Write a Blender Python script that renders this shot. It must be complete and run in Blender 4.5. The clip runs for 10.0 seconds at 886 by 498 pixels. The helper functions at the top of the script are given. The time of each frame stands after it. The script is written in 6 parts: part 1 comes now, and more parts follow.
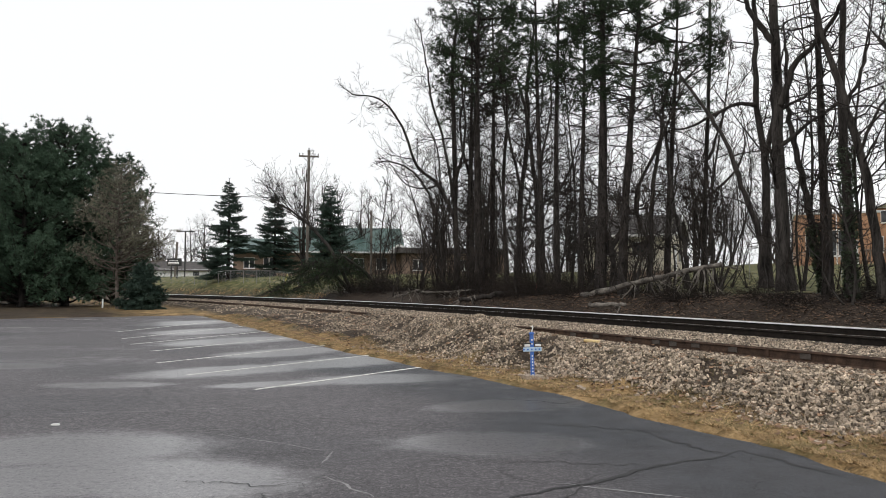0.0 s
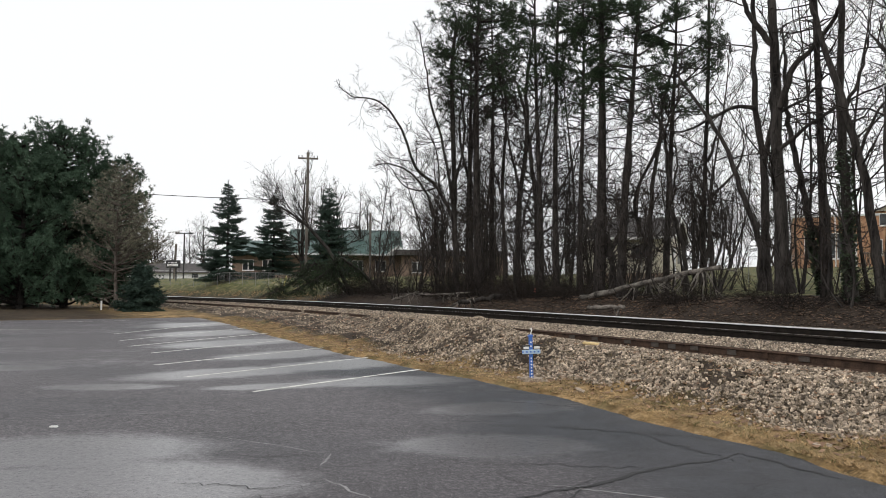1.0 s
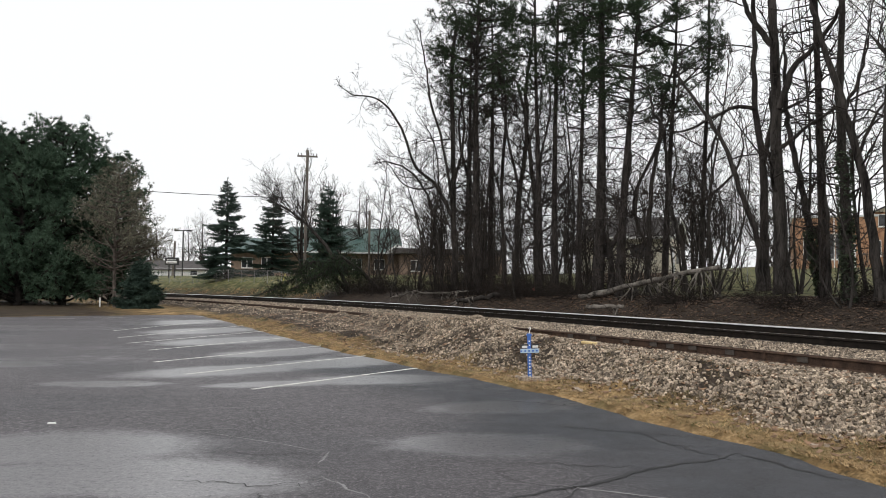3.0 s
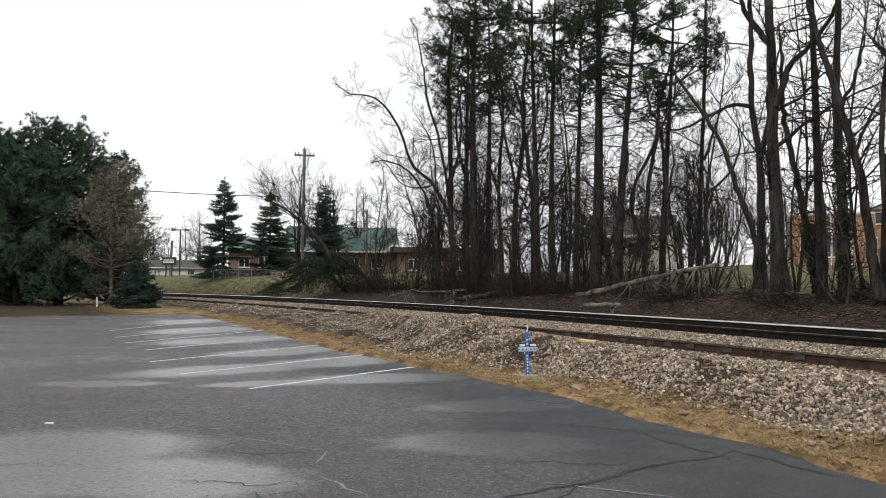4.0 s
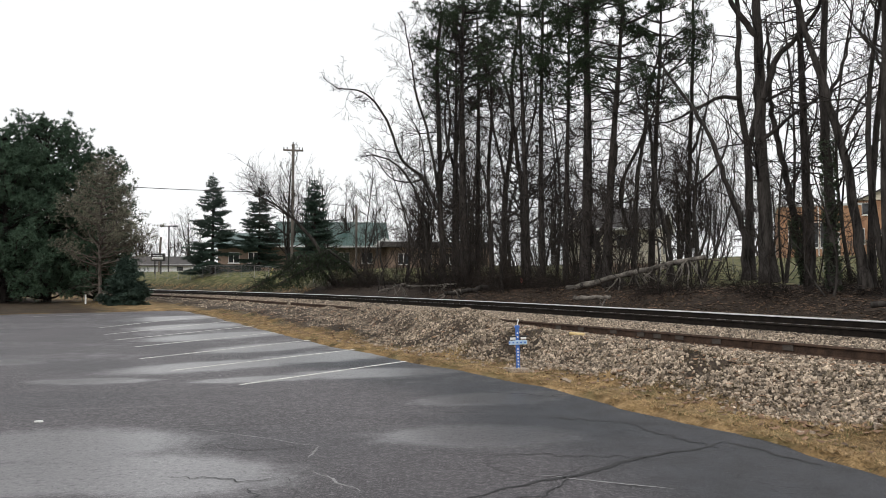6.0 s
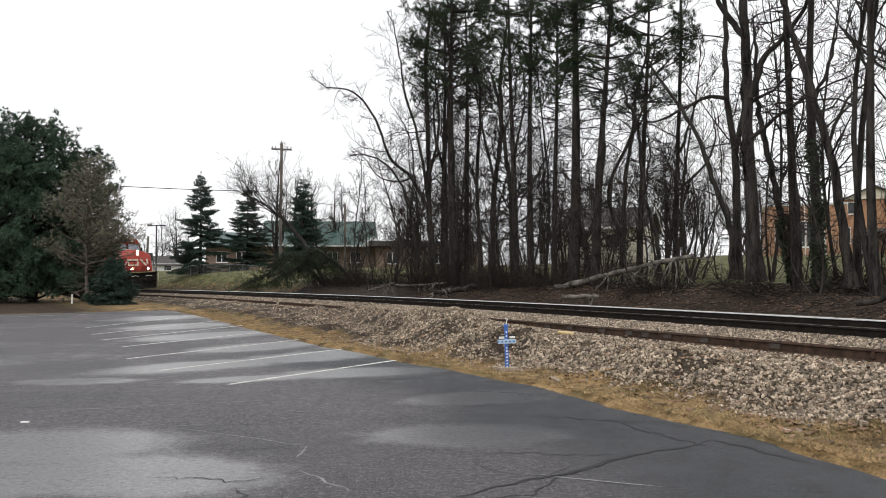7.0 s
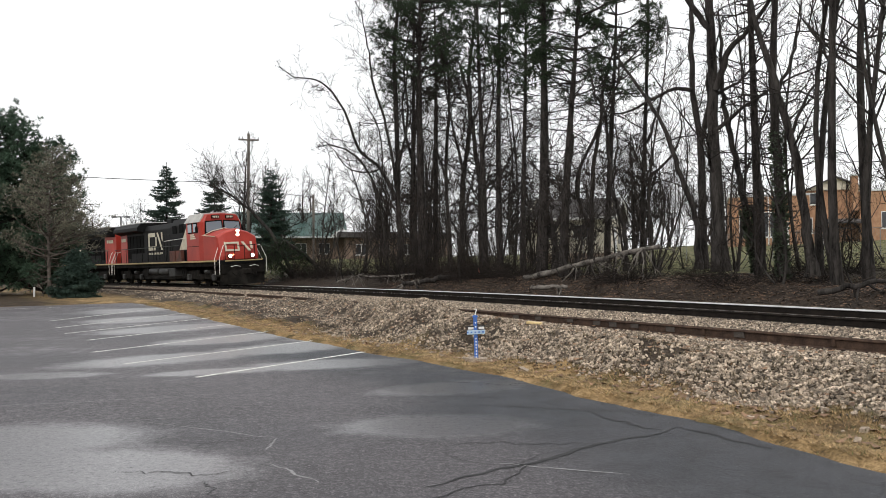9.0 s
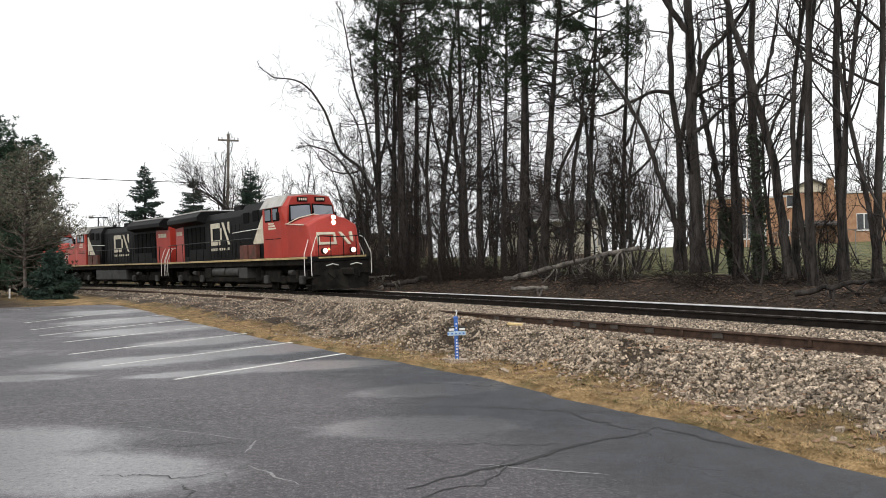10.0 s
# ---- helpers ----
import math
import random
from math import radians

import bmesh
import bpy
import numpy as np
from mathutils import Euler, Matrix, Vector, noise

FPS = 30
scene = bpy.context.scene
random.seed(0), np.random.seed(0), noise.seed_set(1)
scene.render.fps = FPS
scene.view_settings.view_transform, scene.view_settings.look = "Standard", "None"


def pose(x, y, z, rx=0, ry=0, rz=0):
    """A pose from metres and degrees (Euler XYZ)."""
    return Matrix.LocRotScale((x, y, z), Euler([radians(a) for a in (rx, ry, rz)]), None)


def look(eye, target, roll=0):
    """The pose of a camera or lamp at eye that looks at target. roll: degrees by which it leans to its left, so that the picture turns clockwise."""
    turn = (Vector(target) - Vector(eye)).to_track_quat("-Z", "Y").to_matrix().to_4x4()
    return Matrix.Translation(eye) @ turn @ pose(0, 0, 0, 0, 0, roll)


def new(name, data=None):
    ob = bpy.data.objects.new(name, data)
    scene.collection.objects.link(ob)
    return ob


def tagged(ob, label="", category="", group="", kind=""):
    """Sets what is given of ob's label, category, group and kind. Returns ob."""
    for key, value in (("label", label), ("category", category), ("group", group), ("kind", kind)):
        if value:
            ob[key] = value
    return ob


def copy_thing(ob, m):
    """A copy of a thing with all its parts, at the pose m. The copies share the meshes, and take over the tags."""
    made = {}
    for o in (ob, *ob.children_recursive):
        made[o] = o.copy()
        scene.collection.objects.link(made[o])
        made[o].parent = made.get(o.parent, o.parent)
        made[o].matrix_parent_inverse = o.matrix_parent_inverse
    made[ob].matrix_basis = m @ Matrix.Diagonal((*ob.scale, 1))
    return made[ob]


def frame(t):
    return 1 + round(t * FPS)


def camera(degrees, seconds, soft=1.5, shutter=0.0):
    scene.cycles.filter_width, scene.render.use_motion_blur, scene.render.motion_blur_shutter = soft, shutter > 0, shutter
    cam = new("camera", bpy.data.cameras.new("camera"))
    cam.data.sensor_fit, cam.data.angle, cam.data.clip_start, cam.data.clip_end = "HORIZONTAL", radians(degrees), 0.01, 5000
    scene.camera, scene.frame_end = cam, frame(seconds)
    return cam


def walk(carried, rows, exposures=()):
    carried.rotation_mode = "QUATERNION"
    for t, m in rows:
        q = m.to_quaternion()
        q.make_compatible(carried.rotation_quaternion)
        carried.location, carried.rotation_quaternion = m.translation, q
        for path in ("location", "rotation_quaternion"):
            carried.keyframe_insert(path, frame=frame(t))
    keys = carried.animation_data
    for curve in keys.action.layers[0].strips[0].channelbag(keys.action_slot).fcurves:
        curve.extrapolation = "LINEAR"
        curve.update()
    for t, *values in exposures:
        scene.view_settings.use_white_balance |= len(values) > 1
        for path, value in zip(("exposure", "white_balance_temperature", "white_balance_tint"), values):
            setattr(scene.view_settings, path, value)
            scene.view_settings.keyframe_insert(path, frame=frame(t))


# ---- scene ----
cam = camera(58.1, 10.0, soft=0.5)
EYE = (0.0, 0.0, 1.7)


def aim(yaw, pitch, roll):
    """Camera pose at the eye: yaw to the right, pitch up, roll, in degrees."""
    turn = Euler((radians(90 + pitch), 0, radians(-yaw))).to_matrix().to_4x4()
    return Matrix.Translation(EYE) @ turn @ pose(0, 0, 0, 0, 0, roll)


HELD = [(0.0, -0.0, 2.668, 0.213),
        (0.5, 0.025, 2.726, 0.256),
        (1.0, 0.07, 2.832, 0.287),
        (1.5, 0.104, 2.835, 0.311),
        (2.0, 0.119, 2.809, 0.426),
        (2.5, 0.097, 2.771, 0.611),
        (4.0, 0.329, 2.645, 0.413),
        (4.5, 0.431, 2.566, 0.317),
        (5.0, 0.585, 2.418, 0.173),
        (5.5, 0.8, 2.273, 0.025),
        (7.0, 1.856, 2.164, -0.153),
        (7.5, 2.47, 1.903, -0.133),
        (8.0, 3.065, 1.717, -0.187),
        (8.5, 3.548, 1.631, -0.33),
        (9.0, 4.07, 1.513, -0.383),
        (9.5, 4.769, 1.484, -0.41),
        (10.0, 5.454, 1.598, -0.368)]
walk(cam, [(t, aim(a, b, c)) for t, a, b, c in HELD], [(0.0, 0.05), (5.0, 0.06), (7.5, 0.16), (9.0, 0.24), (10.0, 0.30)])

# ---- world and light: bright overcast ----
world = bpy.data.worlds.new("overcast")
scene.world = world
world.use_nodes = True
wn, wl = world.node_tree.nodes, world.node_tree.links
bg = wn["Background"]
sky = wn.new("ShaderNodeTexSky")
sky.sky_type = "NISHITA"
sky.sun_disc = False
sky.sun_elevation = radians(42)
sky.sun_rotation = radians(200)
sky.dust_density = 6.0
grey = wn.new("ShaderNodeMixRGB")
grey.inputs[0].default_value = 0.93
grey.inputs[2].default_value = (9.6, 9.7, 9.8, 1)
wl.new(sky.outputs[0], grey.inputs[1])
wl.new(grey.outputs[0], bg.inputs[0])
bg.inputs[1].default_value = 0.106
sun = new("sun", bpy.data.lights.new("sun", "SUN"))
sun.data.energy = 1.0
sun.data.angle = radians(25)
sun.data.color = (1.0, 0.97, 0.93)
sun.matrix_world = look((-20, -60, 60), (0, 0, 0))

# ---- the plan: railway curve, ground heights ----
RC, RX, RY = 200.95, -178.77, -58.11      # curve radius and centre
TH0 = radians(20.42)
RAIL_Z = 0.812                            # inner rail top
CANT = 0.0457                             # rise per metre away from the camera


def along(s, u=0.0, z=0.0):
    """A point of the line: s metres back along the curve, u metres towards the inner side, height over the rail plane."""
    th = TH0 + s / RC
    r = RC - u
    return Vector((RX + r * math.cos(th), RY + r * math.sin(th), RAIL_Z + 0.75 * CANT - CANT * u + z))


def railpose(s, u=0.0, z=0.0):
    """A pose on the line: x ahead along the travel, y to its left, z up, leaning with the cant."""
    th = TH0 + s / RC
    ahead = Vector((math.sin(th), -math.cos(th), 0))
    left = Vector((math.cos(th), math.sin(th), CANT)).normalized()
    up = ahead.cross(left)
    m = Matrix((ahead, left, up)).transposed().to_4x4()
    return Matrix.Translation(along(s, u, z)) @ m


def line_coords(x, y):
    dx, dy = x - RX, y - RY
    return (math.atan2(dy, dx) - TH0) * RC, RC - math.hypot(dx, dy)


def smooth(a, b, v):
    t = min(1.0, max(0.0, (v - a) / (b - a)))
    return t * t * (3 - 2 * t)


def lot_z(x, y):
    return 0.006 * max(0.0, y - 8)


def bumps(x, y, size, seed=0.0):
    return noise.noise((x / size, y / size, seed))


def edge_u(s):
    """Where the asphalt ends, on the inner side of the line."""
    return 6.9 + 1.25 * smooth(0, 15, s) - 0.5 * smooth(20, 34, s)


BACK_S = 35.6                             # far end of the parking lot, along the line


def in_lot(s, u):
    return u > edge_u(s) and s < BACK_S


def ground_z(x, y):
    s, u = line_coords(x, y)
    low = lot_z(x, y)
    bed = RAIL_Z + 0.75 * CANT - CANT * max(-2.6, min(3.6, u)) - 0.165
    if u >= 0:
        edge = edge_u(s)
        k = smooth(3.7, edge - 0.85, u)
        z = bed * (1 - k) + (low + 0.04) * k
        heap = 0.42 * math.exp(-((s - 11.5) / 4.5) ** 2) + 0.16 * math.exp(-((s - 19) / 4) ** 2) + 0.12 * math.exp(-((s + 1) / 4) ** 2)
        z += heap * math.exp(-((u - 4.9) / 0.7) ** 2)
        if 2.6 < u < edge:
            rough = smooth(4.0, 4.9, u) * (1 - smooth(edge - 1.2, edge - 0.6, u))
            z += (0.30 * bumps(x, y, 1.5) + 0.12 * bumps(x, y, 0.5, 2)) * rough
        if u > edge - 0.1 and s < BACK_S + 0.1:
            z = low - 0.05
        if s > BACK_S and u > 6.5:
            z += 0.06 * smooth(BACK_S, BACK_S + 2, s) + 0.05 * bumps(x, y, 2.0)
        return z
    v = -u
    far = 1.2 + 0.35 * smooth(6, 14, v) + 0.06 * max(0, min(v, 60) - 12) * (1 - 0.6 * smooth(48, 62, s)) + 1.05 * smooth(48, 62, s) * smooth(4.5, 9.5, v)
    far += 0.22 * bumps(x, y, 5.0) * smooth(4, 8, v) * (1 - smooth(10, 16, v)) + 0.09 * bumps(x, y, 1.1, 3) * smooth(3, 5, v)
    ditch = 0.42
    k1 = smooth(2.5, 3.6, v)
    k2 = smooth(3.8, 7.5, v)
    return (bed * (1 - k1) + ditch * k1) * (1 - k2) + far * k2

# ---- materials ----
def node_mat(name):
    m = bpy.data.materials.new(name)
    m.use_nodes = True
    n, l = m.node_tree.nodes, m.node_tree.links
    return m, n, l, n["Principled BSDF"]


def surface(name, dark, light, scale=8.0, rough=0.8, bump=0.3, metal=0.0, fine=60.0, stretch=(1, 1, 1), spread=(0.35, 0.65), depth=0.01, per_piece=0.0, spec=0.5):
    """Two-scale mottled surface: broad stains and fine grain in colour and relief."""
    m, n, l, b = node_mat(name)
    co = n.new("ShaderNodeTexCoord")
    mp = n.new("ShaderNodeMapping")
    mp.inputs["Scale"].default_value = stretch
    l.new(co.outputs["Object"], mp.inputs[0])
    a = n.new("ShaderNodeTexNoise")
    a.inputs["Scale"].default_value, a.inputs["Detail"].default_value = scale, 6
    f = n.new("ShaderNodeTexNoise")
    f.inputs["Scale"].default_value, f.inputs["Detail"].default_value = fine, 4
    l.new(mp.outputs[0], a.inputs[0])
    l.new(mp.outputs[0], f.inputs[0])
    mix = n.new("ShaderNodeMath")
    mix.operation = "MULTIPLY_ADD"
    mix.inputs[1].default_value = 0.35
    l.new(f.outputs[0], mix.inputs[0])
    half = n.new("ShaderNodeMath")
    half.operation = "MULTIPLY"
    half.inputs[1].default_value = 0.65
    l.new(a.outputs[0], half.inputs[0])
    l.new(half.outputs[0], mix.inputs[2])
    ramp = n.new("ShaderNodeValToRGB")
    ramp.color_ramp.elements[0].position, ramp.color_ramp.elements[1].position = spread
    ramp.color_ramp.elements[0].color, ramp.color_ramp.elements[1].color = (*dark, 1), (*light, 1)
    l.new(mix.outputs[0], ramp.inputs[0])
    out = ramp.outputs[0]
    if per_piece:
        info = n.new("ShaderNodeNewGeometry")
        hsv = n.new("ShaderNodeHueSaturation")
        mr = n.new("ShaderNodeMapRange")
        mr.inputs["To Min"].default_value, mr.inputs["To Max"].default_value = 1 - per_piece, 1 + per_piece
        l.new(info.outputs["Random Per Island"], mr.inputs[0])
        l.new(mr.outputs[0], hsv.inputs["Value"])
        l.new(out, hsv.inputs["Color"])
        out = hsv.outputs[0]
    l.new(out, b.inputs["Base Color"])
    b.inputs["Roughness"].default_value, b.inputs["Metallic"].default_value = rough, metal
    b.inputs["Specular IOR Level"].default_value = spec
    if bump:
        bp = n.new("ShaderNodeBump")
        bp.inputs["Strength"].default_value, bp.inputs["Distance"].default_value = bump, depth
        l.new(mix.outputs[0], bp.inputs["Height"])
        l.new(bp.outputs[0], b.inputs["Normal"])
    return m


def glowing(name, color, strength):
    m, n, l, b = node_mat(name)
    b.inputs["Base Color"].default_value = (*color, 1)
    b.inputs["Emission Color"].default_value = (*color, 1)
    b.inputs["Emission Strength"].default_value = strength
    return m


def ramp_of(n, stops):
    r = n.new("ShaderNodeValToRGB")
    e = r.color_ramp.elements
    e[0].position, e[0].color = stops[0][0], (*stops[0][1], 1)
    e[1].position, e[1].color = stops[-1][0], (*stops[-1][1], 1)
    for p, c in stops[1:-1]:
        x = e.new(p)
        x.color = (*c, 1)
    return r


def mixed(n, l, fac, a, b):
    x = n.new("ShaderNodeMixRGB")
    for sock, v in ((x.inputs[0], fac), (x.inputs[1], a), (x.inputs[2], b)):
        if isinstance(v, tuple):
            sock.default_value = (*v, 1)
        elif isinstance(v, float):
            sock.default_value = v
        else:
            l.new(v, sock)
    return x.outputs[0]


def noise_at(n, l, co, scale, detail=5.0, rough=0.55):
    t = n.new("ShaderNodeTexNoise")
    t.inputs["Scale"].default_value, t.inputs["Detail"].default_value, t.inputs["Roughness"].default_value = scale, detail, rough
    l.new(co, t.inputs[0])
    return t.outputs[0]


def asphalt_material():
    """Patched, partly wet asphalt: the 'wet' attribute lowers the roughness, 'patch' marks the darker seal coat."""
    m, n, l, b = node_mat("asphalt")
    co = n.new("ShaderNodeTexCoord").outputs["Object"]

    def math_of(op, a, c, clamp=False):
        x = n.new("ShaderNodeMath")
        x.operation, x.use_clamp = op, clamp
        for sock, v in ((x.inputs[0], a), (x.inputs[1], c)):
            if isinstance(v, float):
                sock.default_value = v
            else:
                l.new(v, sock)
        return x.outputs[0]

    def ranged(v, a0, a1, b0, b1, soft=False):
        x = n.new("ShaderNodeMapRange")
        if soft:
            x.interpolation_type = "SMOOTHSTEP"
        x.inputs["From Min"].default_value, x.inputs["From Max"].default_value = a0, a1
        x.inputs["To Min"].default_value, x.inputs["To Max"].default_value = b0, b1
        l.new(v, x.inputs[0])
        return x.outputs[0]

    grain = noise_at(n, l, co, 42.0, 6.0, 0.8)
    pits = noise_at(n, l, co, 15.0, 5.0, 0.75)
    broad, mid = noise_at(n, l, co, 0.45, 6.0), noise_at(n, l, co, 2.6, 7.0, 0.65)
    fine = ramp_of(n, [(0.40, (0.008, 0.008, 0.009)), (0.51, (0.066, 0.060, 0.066)), (0.60, (0.34, 0.315, 0.325))])
    l.new(mixed(n, l, 0.35, grain, pits), fine.inputs[0])
    wide = ramp_of(n, [(0.36, (0.028, 0.0255, 0.029)), (0.66, (0.122, 0.111, 0.121))])
    l.new(mixed(n, l, 0.5, broad, mid), wide.inputs[0])
    base = mixed(n, l, 0.36, fine.outputs[0], wide.outputs[0])
    seal = n.new("ShaderNodeAttribute")
    seal.attribute_name = "patch"
    coat = ramp_of(n, [(0.38, (0.008, 0.009, 0.011)), (0.64, (0.058, 0.062, 0.074))])
    l.new(mixed(n, l, 0.4, grain, mid), coat.inputs[0])
    base = mixed(n, l, seal.outputs["Fac"], base, coat.outputs[0])
    # pale chips of aggregate
    chips = n.new("ShaderNodeTexVoronoi")
    chips.inputs["Scale"].default_value = 22.0
    l.new(co, chips.inputs[0])
    few = n.new("ShaderNodeSeparateColor")
    l.new(chips.outputs["Color"], few.inputs[0])
    spot = math_of("MULTIPLY", ranged(chips.outputs["Distance"], 0.10, 0.16, 1.0, 0.0), ranged(few.outputs[0], 0.80, 0.82, 0.0, 1.0))
    base = mixed(n, l, spot, base, (0.22, 0.215, 0.21))
    # fine branching cracks of old age
    bent = n.new("ShaderNodeVectorMath")
    bent.operation = "MULTIPLY_ADD"
    warp = n.new("ShaderNodeTexNoise")
    warp.inputs["Scale"].default_value, warp.inputs["Detail"].default_value = 1.6, 6
    l.new(co, warp.inputs[0])
    l.new(warp.outputs["Color"], bent.inputs[0])
    bent.inputs[1].default_value = (0.9, 0.9, 0.0)
    l.new(co, bent.inputs[2])
    net = n.new("ShaderNodeTexVoronoi")
    net.feature = "DISTANCE_TO_EDGE"
    net.inputs["Scale"].default_value = 0.62
    l.new(bent.outputs[0], net.inputs[0])
    open_ = math_of("MULTIPLY", ranged(net.outputs["Distance"], 0.002, 0.010, 1.0, 0.0), ranged(noise_at(n, l, co, 0.8, 3.0), 0.44, 0.60, 0.0, 0.6))
    base = mixed(n, l, open_, base, (0.010, 0.010, 0.011))
    l.new(base, b.inputs["Base Color"])
    # water film, broken by the grain that stands out of it
    wet = n.new("ShaderNodeAttribute")
    wet.attribute_name = "wet"
    ragged = math_of("MULTIPLY", math_of("SUBTRACT", noise_at(n, l, co, 2.4, 9.0, 0.68), 0.5), 0.75)
    film = ranged(math_of("ADD", wet.outputs["Fac"], ragged, True), 0.04, 0.62, 0.0, 1.0, True)
    film = math_of("MULTIPLY", film, ranged(mixed(n, l, 0.5, grain, pits), 0.36, 0.47, 0.35, 1.0), True)
    l.new(ranged(film, 0.0, 1.0, 0.60, 0.34), b.inputs["Roughness"])
    l.new(ranged(film, 0.0, 1.0, 0.0, 0.45), b.inputs["Coat Weight"])
    b.inputs["Coat Roughness"].default_value = 0.34
    l.new(ranged(film, 0.0, 1.0, 0.48, 1.0), b.inputs["Specular IOR Level"])
    bp = n.new("ShaderNodeBump")
    bp.inputs["Distance"].default_value = 0.02
    l.new(ranged(film, 0.0, 1.0, 1.0, 0.12), bp.inputs["Strength"])
    l.new(math_of("SUBTRACT", mixed(n, l, 0.3, grain, pits), math_of("MULTIPLY", open_, 0.6)), bp.inputs["Height"])
    l.new(bp.outputs[0], b.inputs["Normal"])
    return m


def ground_material():
    """Earth with zones by attribute: 'stone' ballast, 'straw' dry verge, 'lawn' grass, the rest leaf-strewn soil."""
    m, n, l, b = node_mat("ground")
    co = n.new("ShaderNodeTexCoord").outputs["Object"]
    big, mid, fine = noise_at(n, l, co, 0.35), noise_at(n, l, co, 2.2, 7.0), noise_at(n, l, co, 28.0, 4.0, 0.7)
    soil = ramp_of(n, [(0.36, (0.006, 0.005, 0.004)), (0.5, (0.026, 0.019, 0.014)), (0.66, (0.10, 0.068, 0.048))])
    l.new(fine, soil.inputs[0])
    soil2 = ramp_of(n, [(0.35, (0.014, 0.011, 0.009)), (0.7, (0.060, 0.043, 0.031))])
    l.new(mid, soil2.inputs[0])
    col = mixed(n, l, 0.5, soil.outputs[0], soil2.outputs[0])
    grass = ramp_of(n, [(0.34, (0.048, 0.056, 0.020)), (0.5, (0.105, 0.112, 0.045)), (0.66, (0.24, 0.20, 0.10))])
    l.new(mid, grass.inputs[0])
    straw = ramp_of(n, [(0.36, (0.045, 0.034, 0.018)), (0.5, (0.24, 0.155, 0.070)), (0.63, (0.46, 0.32, 0.165))])
    l.new(mixed(n, l, 0.5, mid, fine), straw.inputs[0])
    vor = n.new("ShaderNodeTexVoronoi")
    vor.inputs["Scale"].default_value = 19.0
    l.new(co, vor.inputs[0])
    tone = n.new("ShaderNodeSeparateColor")
    l.new(vor.outputs["Color"], tone.inputs[0])
    pebble = ramp_of(n, [(0.0, (0.03, 0.023, 0.016)), (0.5, (0.13, 0.10, 0.075)), (1.0, (0.34, 0.285, 0.225))])
    l.new(tone.outputs[0], pebble.inputs[0])
    # shade between the pebbles is painted in: colour darkens towards each cell's rim
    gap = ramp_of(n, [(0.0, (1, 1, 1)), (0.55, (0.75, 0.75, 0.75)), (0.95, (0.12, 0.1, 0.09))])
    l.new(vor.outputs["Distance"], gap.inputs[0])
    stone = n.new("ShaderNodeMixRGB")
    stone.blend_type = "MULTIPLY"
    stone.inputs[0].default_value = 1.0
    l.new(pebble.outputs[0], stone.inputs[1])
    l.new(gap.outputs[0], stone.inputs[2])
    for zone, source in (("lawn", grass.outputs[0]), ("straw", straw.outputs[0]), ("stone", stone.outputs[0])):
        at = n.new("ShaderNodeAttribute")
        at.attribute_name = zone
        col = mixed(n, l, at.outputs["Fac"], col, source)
    l.new(col, b.inputs["Base Color"])
    b.inputs["Roughness"].default_value = 0.92
    b.inputs["Specular IOR Level"].default_value = 0.2
    bp = n.new("ShaderNodeBump")
    bp.inputs["Strength"].default_value, bp.inputs["Distance"].default_value = 0.7, 0.04
    l.new(mixed(n, l, 0.5, fine, vor.outputs["Distance"]), bp.inputs["Height"])
    l.new(bp.outputs[0], b.inputs["Normal"])
    return m


M_ASPHALT = asphalt_material()
M_GROUND = ground_material()
M_STONE = surface("ballast stone", (0.065, 0.046, 0.031), (0.50, 0.41, 0.315), 7, 0.9, 0.4, per_piece=0.75, fine=90)
M_STRAW = surface("dry grass", (0.16, 0.10, 0.042), (0.52, 0.36, 0.185), 3, 0.8, 0, per_piece=0.65)
M_GREENGRASS = surface("green grass", (0.06, 0.075, 0.02), (0.15, 0.16, 0.05), 3, 0.8, 0, per_piece=0.35)
M_LEAF = surface("fallen leaf", (0.035, 0.022, 0.014), (0.15, 0.09, 0.055), 2, 0.75, 0, per_piece=0.6)
M_RUST = surface("rusted rail", (0.020, 0.013, 0.010), (0.085, 0.052, 0.036), 7, 0.85, 0.4, spec=0.2, stretch=(1, 1, 1))
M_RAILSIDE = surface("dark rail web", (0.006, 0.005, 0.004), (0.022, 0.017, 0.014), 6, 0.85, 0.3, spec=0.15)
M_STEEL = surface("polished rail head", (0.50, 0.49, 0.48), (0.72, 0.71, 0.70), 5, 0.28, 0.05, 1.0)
M_TIE = surface("creosoted tie", (0.03, 0.022, 0.016), (0.10, 0.075, 0.055), 4, 0.9, 0.5, stretch=(1, 6, 6))
M_PATCH = surface("scaly grey rust", (0.03, 0.023, 0.019), (0.09, 0.075, 0.064), 9, 0.85, 0.3)
M_BARK = surface("grey-brown bark", (0.007, 0.006, 0.0055), (0.064, 0.057, 0.052), 5, 0.95, 0.9, fine=26, stretch=(1, 1, 0.22), depth=0.03, spec=0.15)
M_PINEBARK = surface("reddish pine bark", (0.008, 0.007, 0.0063), (0.060, 0.052, 0.048), 6, 0.95, 0.9, fine=24, stretch=(1, 1, 0.3), depth=0.03, spec=0.15)
M_TWIG = surface("bare twig", (0.011, 0.009, 0.008), (0.036, 0.029, 0.025), 6, 0.95, 0, spec=0.15)
M_PALETWIG = surface("grey brown twig", (0.022, 0.018, 0.015), (0.068, 0.054, 0.046), 6, 0.95, 0, spec=0.15)
M_GREYTWIG = surface("grey dead pine twig", (0.05, 0.043, 0.037), (0.17, 0.145, 0.125), 5, 0.95, 0.2, spec=0.15)
M_PINE = surface("pine needles", (0.010, 0.018, 0.009), (0.042, 0.066, 0.030), 1.5, 0.75, 0, per_piece=0.45, spec=0.2)
